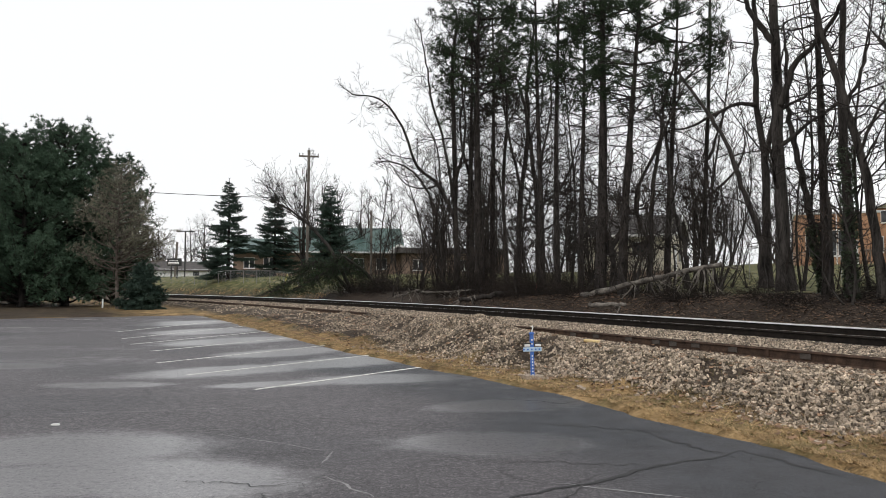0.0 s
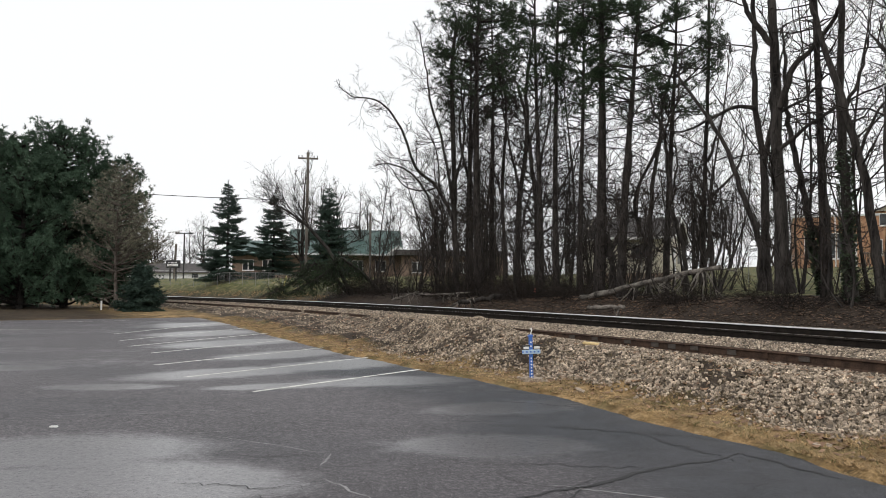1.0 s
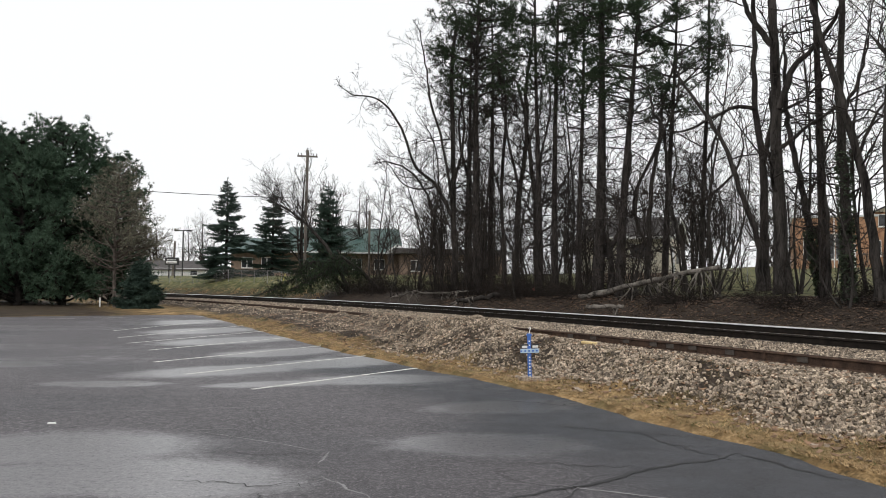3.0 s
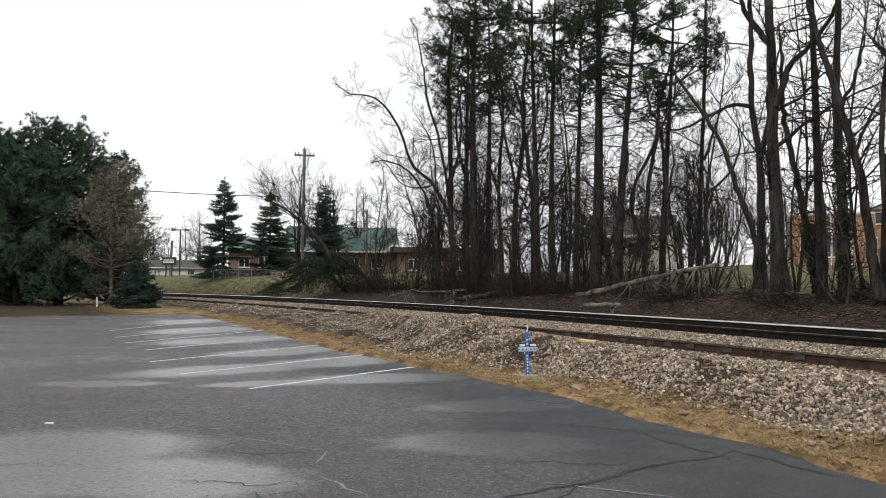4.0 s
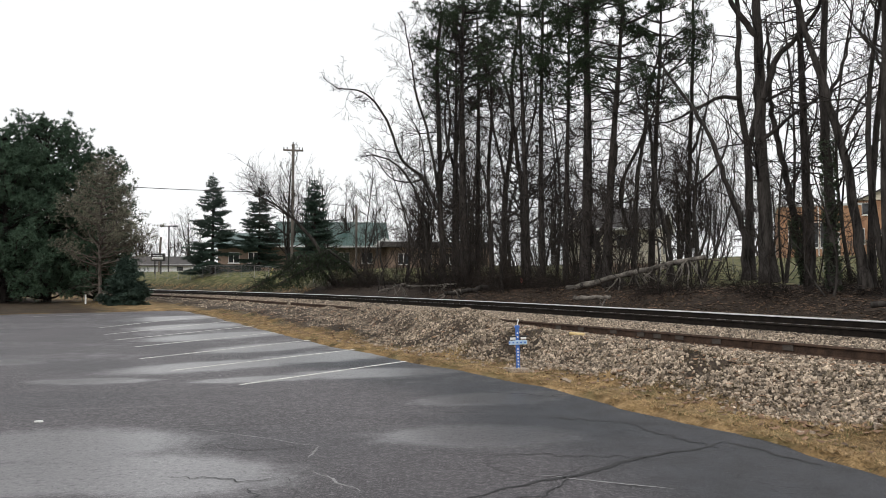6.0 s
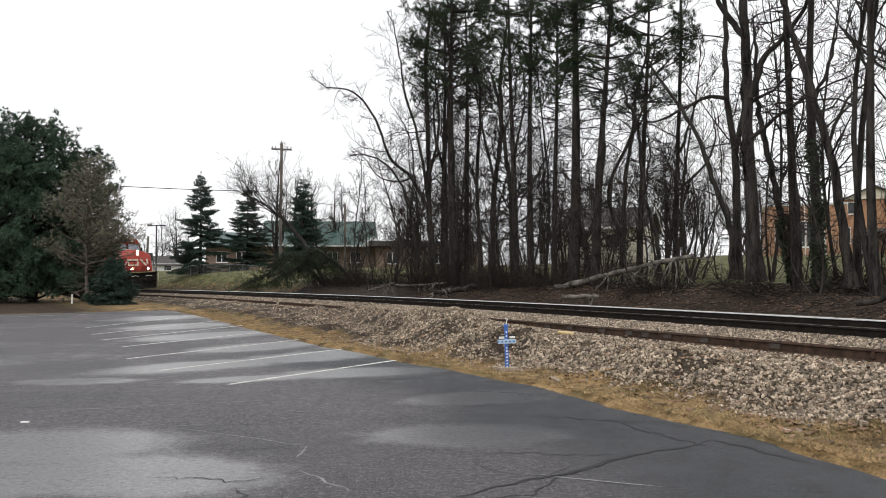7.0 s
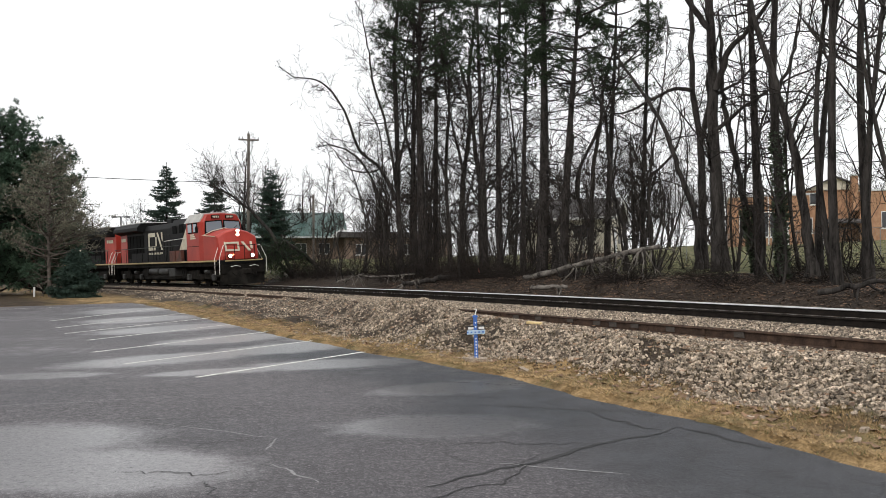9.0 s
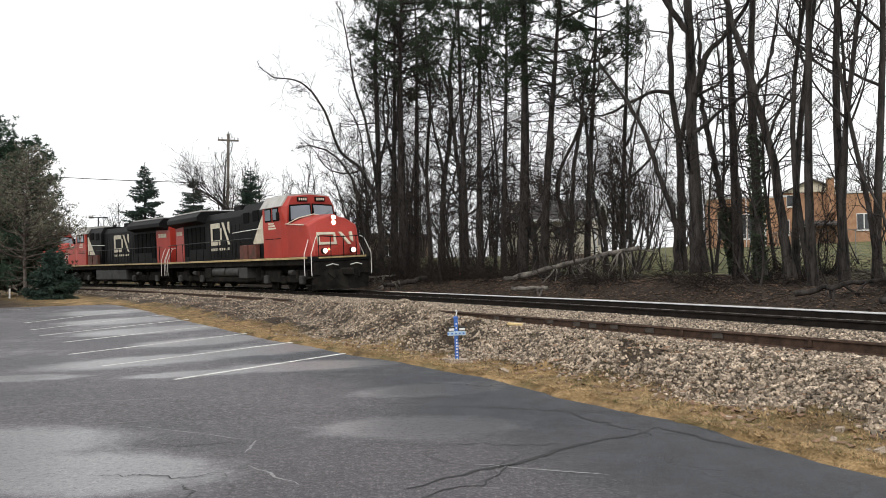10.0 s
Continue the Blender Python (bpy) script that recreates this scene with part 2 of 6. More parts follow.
M_PINEGREEN = surface("white pine needles", (0.026, 0.050, 0.032), (0.100, 0.160, 0.104), 0.8, 0.75, 0, per_piece=0.45, spec=0.2)
M_SPRUCE = surface("spruce needles", (0.018, 0.034, 0.026), (0.062, 0.095, 0.074), 1.2, 0.75, 0, per_piece=0.45, spec=0.2)
M_DEADNEEDLE = surface("thin brown needles", (0.10, 0.10, 0.072), (0.27, 0.255, 0.195), 2, 0.9, 0, per_piece=0.45, spec=0.15)
M_IVY = surface("ivy leaf", (0.014, 0.022, 0.010), (0.045, 0.065, 0.030), 3, 0.6, 0, per_piece=0.4)
M_DEADWOOD = surface("weathered grey wood", (0.022, 0.019, 0.017), (0.24, 0.215, 0.19), 5, 0.95, 0.9, fine=30, stretch=(0.4, 0.4, 0.4), depth=0.03, spec=0.15)
M_PAINTLINE = surface("worn white line paint", (0.22, 0.22, 0.21), (0.72, 0.71, 0.66), 5, 0.6, 0.1, fine=40, spread=(0.30, 0.5))


# ---- mesh helpers ----
def mesh_of(name, verts, faces, mats, smooth=False, face_mats=None):
    me = bpy.data.meshes.new(name)
    me.from_pydata([tuple(v) for v in verts] if not isinstance(verts, np.ndarray) else verts.tolist(), [], faces if not isinstance(faces, np.ndarray) else faces.tolist())
    for m in mats if isinstance(mats, (list, tuple)) else [mats]:
        me.materials.append(m)
    if face_mats is not None:
        me.polygons.foreach_set("material_index", face_mats)
    if smooth:
        me.polygons.foreach_set("use_smooth", [True] * len(me.polygons))
    me.update()
    return me


def part(name, me, parent, label="", m=None, kind=""):
    ob = new(name, me)
    ob.parent = parent
    if m is not None:
        ob.matrix_local = m
    return tagged(ob, label, kind=kind)


def from_bm(name, bm, mat, bevel=0.0):
    if bevel:
        bmesh.ops.bevel(bm, geom=bm.edges[:], offset=bevel, segments=1, affect="EDGES", clamp_overlap=True)
    me = bpy.data.meshes.new(name)
    bm.to_mesh(me)
    bm.free()
    me.materials.append(mat)
    return me


def block(name, x0, x1, y0, y1, z0, z1, mat, bevel=0.01):
    """A box with worn edges between the given bounds."""
    bm = bmesh.new()
    bmesh.ops.create_cube(bm, size=1.0)
    bmesh.ops.scale(bm, vec=(x1 - x0, y1 - y0, z1 - z0), verts=bm.verts)
    bmesh.ops.translate(bm, vec=((x0 + x1) / 2, (y0 + y1) / 2, (z0 + z1) / 2), verts=bm.verts)
    return from_bm(name, bm, mat, min(bevel, 0.3 * min(x1 - x0, y1 - y0, z1 - z0)))


def loft(sections, close_ends=True):
    """Skin over rings with the same count of points."""
    k = len(sections[0])
    verts = [p for s in sections for p in s]
    faces = []
    for i in range(len(sections) - 1):
        for j in range(k):
            faces.append((i * k + j, i * k + (j + 1) % k, (i + 1) * k + (j + 1) % k, (i + 1) * k + j))
    if close_ends:
        faces.append(tuple(range(k))[::-1])
        faces.append(tuple((len(sections) - 1) * k + j for j in range(k)))
    return verts, faces


class Tubes:
    """Collects tapered tubes into one mesh."""

    def __init__(self):
        self.v, self.f, self.n = [], [], 0

    def add(self, pts, rad, sides=5):
        pts = np.asarray(pts, float)
        rad = np.asarray(rad, float)
        k = len(pts)
        d = np.gradient(pts, axis=0)
        d /= np.linalg.norm(d, axis=1)[:, None] + 1e-9
        ref = np.array([0.0, 0.0, 1.0]) if abs(d[0, 2]) < 0.8 else np.array([1.0, 0.0, 0.0])
        a = np.cross(d, ref)
        a /= np.linalg.norm(a, axis=1)[:, None] + 1e-9
        b = np.cross(d, a)
        ang = np.arange(sides) * 2 * math.pi / sides
        ring = pts[:, None, :] + rad[:, None, None] * (np.cos(ang)[None, :, None] * a[:, None, :] + np.sin(ang)[None, :, None] * b[:, None, :])
        self.v.append(ring.reshape(-1, 3))
        i = np.arange(k - 1)[:, None] * sides + self.n
        j = np.arange(sides)[None, :]
        j2 = (j + 1) % sides
        self.f.append(np.stack([i + j, i + j2, i + sides + j2, i + sides + j], -1).reshape(-1, 4))
        self.n += k * sides

    def mesh(self, name, mat, smooth=True):
        v, f = np.concatenate(self.v), np.concatenate(self.f)
        return fast_mesh(name, v, f, mat, smooth)


def fast_mesh(name, v, f, mat, smooth=False):
    me = bpy.data.meshes.new(name)
    m = f.shape[1]
    me.vertices.add(len(v))
    me.vertices.foreach_set("co", np.asarray(v, np.float32).ravel())
    me.loops.add(f.size)
    me.loops.foreach_set("vertex_index", f.ravel().astype(np.int32))
    me.polygons.add(len(f))
    me.polygons.foreach_set("loop_start", np.arange(0, f.size, m, dtype=np.int32))
    me.polygons.foreach_set("use_smooth", np.full(len(f), smooth))
    me.materials.append(mat)
    me.update(calc_edges=True)
    return me


def ring(x, half):
    """A closed cross-section at x from its half outline (y, z), bottom to top."""
    return [(x, y, z) for y, z in half] + [(x, -y, z) for y, z in reversed(half) if y > 1e-6]


def lofted(name, stations, mat, bevel=0.02):
    v, f = loft([ring(x, h) for x, h in stations])
    bm = bmesh.new()
    vs = [bm.verts.new(p) for p in v]
    for q in f:
        bm.faces.new([vs[i] for i in q])
    bmesh.ops.recalc_face_normals(bm, faces=bm.faces)
    return from_bm(name, bm, mat, bevel)


def slab(name, pts, thick, mat):
    """A thin plate: its outline (3D points in one plane) pushed back along its normal."""
    p = [Vector(q) for q in pts]
    nrm = (p[1] - p[0]).cross(p[2] - p[0]).normalized()
    k = len(p)
    v = p + [q - nrm * thick for q in p]
    f = [tuple(range(k)), tuple(range(2 * k - 1, k - 1, -1))] + [(i, i + k, (i + 1) % k + k, (i + 1) % k) for i in range(k)]
    return mesh_of(name, v, f, mat)


def pipe(name, pts, r, mat, sides=6):
    t = Tubes()
    t.add(pts, [r] * len(pts), sides)
    return t.mesh(name, mat)


def drum(name, a, b, r, mat, sides=20, bulge=0.0):
    """A closed cylinder from a to b."""
    a, b = np.array(a, float), np.array(b, float)
    d = (b - a)
    t = Tubes()
    t.add([a - d * 0.001, a, a + d * 0.03, b - d * 0.03, b, b + d * 0.001], [0.001, r * 0.88, r, r, r * 0.88, 0.001], sides)
    return t.mesh(name, mat, False)


# ---- ground sheet ----
def spaced(stops):
    out = []
    for a, b, step in stops:
        out += list(np.arange(a, b, step))
    return out + [stops[-1][1]]


def dirt_at(x, y, u):
    """Bare dark earth showing between the stones of the slope."""
    return smooth(0.0, 0.35, bumps(x, y, 1.25, 21) + 0.5 * bumps(x, y, 0.4, 22) + 0.28 * smooth(4.9, 6.2, u) - 0.05) * smooth(3.9, 4.6, u)


def make_ground():
    xs = spaced([(-3000, -600, 400), (-600, -120, 40), (-120, -30, 3), (-30, -8, 0.6), (-8, 10, 0.16), (10, 26, 0.5), (26, 90, 3), (90, 600, 40), (600, 3000, 400)])
    ys = spaced([(-1500, -200, 200), (-200, -20, 20), (-20, 2, 2), (2, 28, 0.16), (28, 60, 0.5), (60, 150, 2.5), (150, 600, 40), (600, 4000, 400)])
    verts, zone = [], {"stone": [], "straw": [], "lawn": []}
    for y in ys:
        for x in xs:
            s, u = line_coords(x, y)
            verts.append((x, y, ground_z(x, y) if abs(u) < 190 else 0.0 if u > 0 else 4.0))
            e = edge_u(s)
            w = 0.35 * bumps(x, y, 0.9, 5) + 0.2 * bumps(x, y, 0.3, 9)
            stone = (1 - smooth(e - 1.35, e - 0.95, u + w)) * smooth(-3.3, -2.6, u + w * 0.5) * (1 - 0.85 * dirt_at(x, y, u))
            straw = smooth(e - 1.5, e - 0.9, u + w) * (1 - smooth(13, 24, u)) * smooth(-0.15, 0.2, 0.12 + bumps(x, y, 0.7, 2) * 0.3 + 0.06)
            if s > BACK_S:
                stone *= 1 - smooth(7, 8.5, u)
                straw *= 1 - 0.95 * smooth(9, 12, u)
            lawn = smooth(9, 15, -u + 3 * bumps(x, y, 6)) * 0.9
            if s > 50:
                lawn = max(lawn, smooth(5.2, 7.5, -u + w) * smooth(50, 56, s))
            lawn = max(lawn, (0.75 * smooth(-0.1, 0.35, bumps(x, y, 0.8, 12)) * smooth(e - 1.5, e - 1.1, u + w)) if u > 0 else 0)
            if s > BACK_S and u > 0:
                lawn *= 1 - 0.85 * smooth(9, 12, u)
            if u > 32:
                lawn = 1.0
            zone["stone"].append(stone)
            zone["straw"].append(straw * (1 - 0.6 * lawn))
            zone["lawn"].append(lawn)
    k = len(xs)
    i, j = np.meshgrid(np.arange(len(ys) - 1), np.arange(k - 1), indexing="ij")
    q = (i * k + j).ravel()
    me = fast_mesh("ground", np.array(verts), np.stack([q, q + 1, q + k + 1, q + k], -1), M_GROUND, True)
    for name, vals in zone.items():
        me.attributes.new(name, "FLOAT", "POINT").data.foreach_set("value", np.array(vals, np.float32))
    return tagged(new("ground", me), "dark leaf-strewn soil, ballast bank, dry verge and lawn", "ground", kind="structure")


ground = make_ground()

# wet patches on the asphalt: x, y, half length, half width, turn in degrees
WET = [(-3.9, 8.35, 1.35, 0.85, 8), (-2.45, 7.15, 1.2, 0.75, -15), (-3.4, 7.0, 1.2, 0.6, 0), (-4.2, 15.6, 1.8, 0.8, 35), (-2.1, 17.4, 1.8, 0.9, 45), (-2.8, 13.6, 1.1, 0.38, 20),
       (-1.0, 14.4, 1.4, 0.65, 15), (-6.0, 23.3, 2.2, 1.1, 50), (-3.9, 19.6, 1.7, 0.9, 50), (-8.9, 16.3, 1.1, 0.55, 0), (-5.6, 13.4, 0.9, 0.38, 5),
       (0.5, 8.75, 1.0, 0.55, 0), (0.95, 11.4, 1.1, 0.5, 20), (-8.2, 27.5, 2.0, 1.3, 60), (-10.5, 33, 2.4, 1.4, 60)]


def make_lot():
    """Parking lot sheet between the verge and far behind the camera."""
    ss = spaced([(-60, -12, 4), (-12, 20, 0.2), (20, BACK_S, 0.4)])
    vs = spaced([(0, 1, 0.1), (1, 12, 0.2), (12, 24, 0.5), (24, 80, 4)])
    verts, wet, seal = [], [], []
    for s in ss:
        for v in vs:
            rag = (0.20 * bumps(s, 0, 2.2) + 0.07 * bumps(s, 7, 0.4)) * (1 - smooth(0, 1.0, v))
            back = 0.25 * bumps(v, 3, 1.5) * smooth(BACK_S - 1, BACK_S, s)
            p = along(s + back, edge_u(s) + v + rag)
            verts.append((p.x, p.y, lot_z(p.x, p.y) - 0.03 * (1 - smooth(0, 0.15, v))))
            k = 0.0
            for cx, cy, a, b, turn in WET:
                c, q = math.cos(radians(turn)), math.sin(radians(turn))
                dx, dy = p.x - cx, p.y - cy
                r = math.hypot((dx * c + dy * q) / a, (dy * c - dx * q) / b)
                k = max(k, 1 - smooth(0.15, 1.6, r))
            wet.append(max(k, 0.22 * smooth(10, 18, p.y) * smooth(-0.2, 0.3, bumps(p.x, p.y, 3.0, 8))))
            seal.append(0.85 * (1 - smooth(1.0, 3.2, v + 0.8 * bumps(p.x, p.y, 1.5))) * (1 - smooth(9, 13, s)) + 0.25 * smooth(0.0, 0.4, bumps(p.x, p.y, 2.5, 4)))
    k = len(vs)
    i, j = np.meshgrid(np.arange(len(ss) - 1), np.arange(k - 1), indexing="ij")
    q = (i * k + j).ravel()
    me = fast_mesh("parking_lot", np.array(verts), np.stack([q, q + k, q + k + 1, q + 1], -1), M_ASPHALT, True)
    for name, vals in (("wet", wet), ("patch", seal)):
        me.attributes.new(name, "FLOAT", "POINT").data.foreach_set("value", np.array(vals, np.float32))
    return tagged(new("pavement", me), "cracked dark asphalt parking lot with damp patches", "asphalt", kind="structure")


lot = make_lot()


def strip(name, pts, width, mat, lift=0.004, taper=False):
    """A thin painted or sealed strip that follows the lot."""
    verts, faces = [], []
    k = len(pts)
    for i, (x, y) in enumerate(pts):
        a, b = pts[max(0, i - 1)], pts[min(k - 1, i + 1)]
        dx, dy = b[0] - a[0], b[1] - a[1]
        q = math.hypot(dx, dy)
        w = width / 2 * (1 + 0.35 * bumps(x, y, 0.15, 6)) * (0.25 + 0.75 * math.sin(math.pi * (i + 0.4) / k) if taper else 1)
        for sgn in (-1, 1):
            px, py = x - dy / q * w * sgn, y + dx / q * w * sgn
            verts.append((px, py, lot_z(px, py) + lift))
        if i:
            faces.append((2 * i - 2, 2 * i - 1, 2 * i + 1, 2 * i))
    return mesh_of(name, verts, faces, mat)


def wander(a, b, count, amount, seed):
    r = random.Random(seed)
    out, dx, dy = [], b[0] - a[0], b[1] - a[1]
    for i in range(count):
        f = i / (count - 1)
        k = amount * (noise.noise((f * 4, seed, 0)) + 0.4 * noise.noise((f * 14, seed, 3)))
        out.append((a[0] + dx * f - dy * k, a[1] + dy * f + dx * k))
    return out


STALLS = [((-3.01, 12.89), (-0.46, 16.30)), ((-4.72, 14.84), (-1.75, 18.87)), ((-6.06, 16.94), (-3.2, 21.62)), ((-7.18, 19.75), (-4.7, 24.57)),
          ((-8.51, 21.80), (-6.0, 27.85)), ((-9.58, 23.88), (-7.55, 30.9)), ((-11.02, 26.98), (-9.6, 34.7)), ((-17.6, 28.2), (-15.1, 29.35)), ((-16.9, 34.5), (-14.24, 36.55))]
for i, (a, b) in enumerate(STALLS):
    pts = [(a[0] + (b[0] - a[0]) * f / 30, a[1] + (b[1] - a[1]) * f / 30) for f in range(31)]
    tagged(new("parking_line", strip("parking_line", pts, 0.10, M_PAINTLINE)), "worn white painted parking line on asphalt", "road marking", "parking lines", "structure")
M_TAR = surface("crack sealant", (0.008, 0.008, 0.009), (0.02, 0.02, 0.021), 8, 0.6, 0.2)
M_OLDCRACK = surface("pale filled crack", (0.13, 0.128, 0.128), (0.34, 0.335, 0.335), 8, 0.8, 0.2)
CRACKS = [((3.1, 8.4), (0.3, 6.3), 0.06, 0.035, 1), ((3.1, 8.4), (3.6, 7.3), 0.04, 0.08, 2), ((2.3, 9.5), (2.9, 8.0), 0.03, 0.1, 3), ((0.3, 12.4), (2.1, 11.3), 0.025, 0.08, 4),
          ((1.6, 10.6), (-0.2, 10.6), 0.02, 0.12, 5), ((-1.1, 13.3), (0.6, 13.4), 0.03, 0.1, 6), ((2.9, 9.3), (0.9, 10.0), 0.018, 0.1, 7), ((-0.2, 5.5), (1.5, 7.0), 0.02, 0.1, 11)]
for a, b, w, amt, seed in CRACKS:
    tagged(new("crack", strip("crack", wander(a, b, 60, amt, seed), w, M_TAR, 0.004, True)), "dark tar-sealed crack in the asphalt", "crack", "asphalt cracks", "structure")
PALE = [((-2.87, 9.36), (-1.12, 8.26), 0.024, 0.02, 8), ((-1.12, 8.26), (-1.15, 7.7), 0.026, 0.05, 9), ((-2.87, 9.36), (-2.41, 9.5), 0.024, 0.02, 10), ((-5.2, 10.4), (-1.9, 11.3), 0.022, 0.04, 12), ((-1.05, 7.2), (-0.55, 6.5), 0.028, 0.05, 14), ((0.95, 7.0), (2.0, 6.5), 0.035, 0.03, 13)]
for a, b, w, amt, seed in PALE:
    tagged(new("crack", strip("crack", wander(a, b, 60, amt, seed), w, M_OLDCRACK, 0.004, True)), "pale dusty crack in the asphalt", "crack", "asphalt cracks", "structure")


HAIR = random.Random(21)
for i in range(16):
    x, y, a = HAIR.uniform(-7, 2.4), HAIR.uniform(6, 15), HAIR.uniform(0, 6.28)
    if x > 2.8 - 0.18 * max(0, y - 8):
        continue
    q = HAIR.uniform(0.7, 2.2)
    tagged(new("crack", strip("crack", wander((x, y), (x + q * math.cos(a), y + q * math.sin(a) * 0.6), 50, 0.16, 30 + i), 0.014, M_TAR, 0.004, True)), "hairline crack in the asphalt", "crack", "asphalt cracks", "structure")


# ---- railway line ----
RAIL_SECTION = [(-0.037, -0.004), (0.018, 0.0), (0.037, -0.022), (0.037, -0.035), (0.010, -0.048), (0.010, -0.155), (0.07, -0.172), (0.07, -0.182), (-0.07, -0.182), (-0.07, -0.172), (-0.010, -0.155), (-0.010, -0.048), (-0.037, -0.035)]


def rail_mesh(name, s0, s1, u, lift, mats, step=1.0, head=(), scale=1.0, drift=0.0):
    verts, faces, fm = [], [], []
    count = max(2, int((s1 - s0) / step) + 1)
    k = len(RAIL_SECTION)
    for i in range(count):
        s = s0 + (s1 - s0) * i / (count - 1)
        for du, dz in RAIL_SECTION:
            verts.append(along(s, u + drift * (s - s0) + du * scale, lift + dz * scale))
        if i:
            for j in range(k):
                faces.append((k * i - k + j, k * i - k + (j + 1) % k, k * i + (j + 1) % k, k * i + j))
                fm.append(1 if j in head else 0)
    faces += [tuple(range(k)), tuple((count - 1) * k + j for j in range(k))[::-1]]
    fm += [0, 0]
    return mesh_of(name, verts, faces, mats, False, fm)


track = tagged(new("railway_track"), "single railway line on grey ballast, curving", "railway track")
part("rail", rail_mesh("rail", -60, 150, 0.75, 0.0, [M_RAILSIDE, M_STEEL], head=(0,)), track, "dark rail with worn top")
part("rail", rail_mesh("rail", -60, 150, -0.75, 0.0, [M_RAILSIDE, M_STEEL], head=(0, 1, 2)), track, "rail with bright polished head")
tie_me = block("tie", -0.115, 0.115, -1.3, 1.3, -0.18, 0.0, M_TIE, 0.012)
for i in range(200):
    s = -24 + i * 0.5
    t = part("tie", tie_me, track)
    t.matrix_local = railpose(s + 0.03 * noise.noise((s, 0, 0)), 0, -0.158)


# ---- trees ----
def bent_path(rng, start, direction, length, steps, wobble, lift):
    """A wandering line of points that bends towards the sky by 'lift'."""
    p, d = np.array(start, float), np.array(direction, float)
    d /= np.linalg.norm(d)
    out = [p.copy()]
    for _ in range(steps):
        d = d + rng.normal(0, wobble, 3) + np.array([0, 0, lift])
        d /= np.linalg.norm(d)
        p = p + d * length / steps
        out.append(p.copy())
    return np.array(out)


def side_way(rng, d, angle):
    """A direction at that angle off d, turned at random about it."""
    a = np.cross(d, rng.normal(0, 1, 3))
    a /= np.linalg.norm(a) + 1e-9
    return d * math.cos(angle) + a * math.sin(angle)


def limb(rng, wood, twigs, start, way, length, radius, level, spec):
    """One limb with its own limbs; the last levels go to the twig mesh."""
    steps = (7, 5, 4, 3)[min(level, 3)]
    path = bent_path(rng, start, way, length, steps, spec["wobble"], spec["lift"] * (1.0 if level < 3 else 0.5))
    tip = 0.35 if level < 2 else 0.4
    rad = radius * np.linspace(1, tip, len(path))
    (wood if radius > 0.022 else twigs).add(path, np.maximum(rad, spec["thin"]), (6, 5, 4, 3)[min(level, 3)] if radius > 0.022 else 3)
    if level >= spec["levels"]:
        return
    count = spec["counts"][min(level, len(spec["counts"]) - 1)]
    for k in range(count):
        f = 0.22 + 0.78 * (k + rng.random()) / count
        i = min(int(f * steps), steps - 1)
        q = path[i] + (path[i + 1] - path[i]) * (f * steps - i)
        d = path[i + 1] - path[i]
        d = d / np.linalg.norm(d)
        limb(rng, wood, twigs, q, side_way(rng, d, radians(rng.uniform(28, 62))), length * rng.uniform(0.38, 0.62) * (1.1 - 0.45 * f), max(radius * rng.uniform(0.38, 0.55), spec["thin"]), level + 1, spec)


def stem_line(rng, height, lean, bend, steps=10):
    """Trunk points from the foot: lean is the sideways run for each metre of height."""
    phase, out = rng.uniform(0, 6.28), []
    for i in range(steps + 1):
        f = i / steps
        out.append((lean * height * f + bend * math.sin(f * 4.2 + phase) - bend * math.sin(phase), 0.6 * bend * math.sin(f * 3.1 + phase * 2) - 0.6 * bend * math.sin(phase * 2), height * f - 0.25))
    return np.array(out)


def finish_tree(name, x, y, wood, crown, label, category, group, woodmat, crownmat, crownname="crown", smooth=True):
    ob = tagged(new(name), label, category, group)
    ob.location = (x, y, ground_z(x, y))
    part("trunk", wood.mesh("trunk", woodmat), ob)
    if crown is not None:
        part(crownname, crown if isinstance(crown, bpy.types.Mesh) else crown.mesh(crownname, crownmat, False), ob)
    return ob


def bare_tree(x, y, radius, lean, height, seed, label, clear=0.3, limbs=11, levels=3, bend=0.3, fork=False, spread=1.0, counts=(6, 5, 4), thin=0.0075, group="trees of the wood", twigmat=None, woodmat=None):
    rng = np.random.default_rng(seed)
    wood, twigs = Tubes(), Tubes()
    spec = {"wobble": 0.17, "lift": 0.10, "levels": levels, "counts": counts, "thin": thin}
    stems = [(stem_line(rng, height, lean, bend), radius)]
    if fork:
        for k in range(fork if fork is not True else 1):
            stems.append((stem_line(rng, height * rng.uniform(0.65, 0.95), lean + rng.choice([-1, 1]) * rng.uniform(0.10, 0.25), bend * 1.6), radius * 0.7))
    for path, r in stems:
        flare = np.linspace(1.0, 0.16, len(path))
        flare[0] *= 1.35
        wood.add(path, r * flare, 9)
        for k in range(limbs):
            f = clear + (1 - clear) * (k + rng.random()) / limbs
            i = min(int(f * (len(path) - 1)), len(path) - 2)
            q = path[i] + (path[i + 1] - path[i]) * (f * (len(path) - 1) - i)
            d = path[i + 1] - path[i]
            d /= np.linalg.norm(d)
            limb(rng, wood, twigs, q, side_way(rng, d, radians(rng.uniform(30, 70))), spread * height * rng.uniform(0.16, 0.30) * (1.15 - 0.6 * f), r * (1 - 0.8 * f) * rng.uniform(0.3, 0.5) + 0.012, 1, spec)
    return finish_tree("bare_tree", x, y, wood, twigs, label, "tree", group, woodmat or M_BARK, twigmat or M_TWIG)


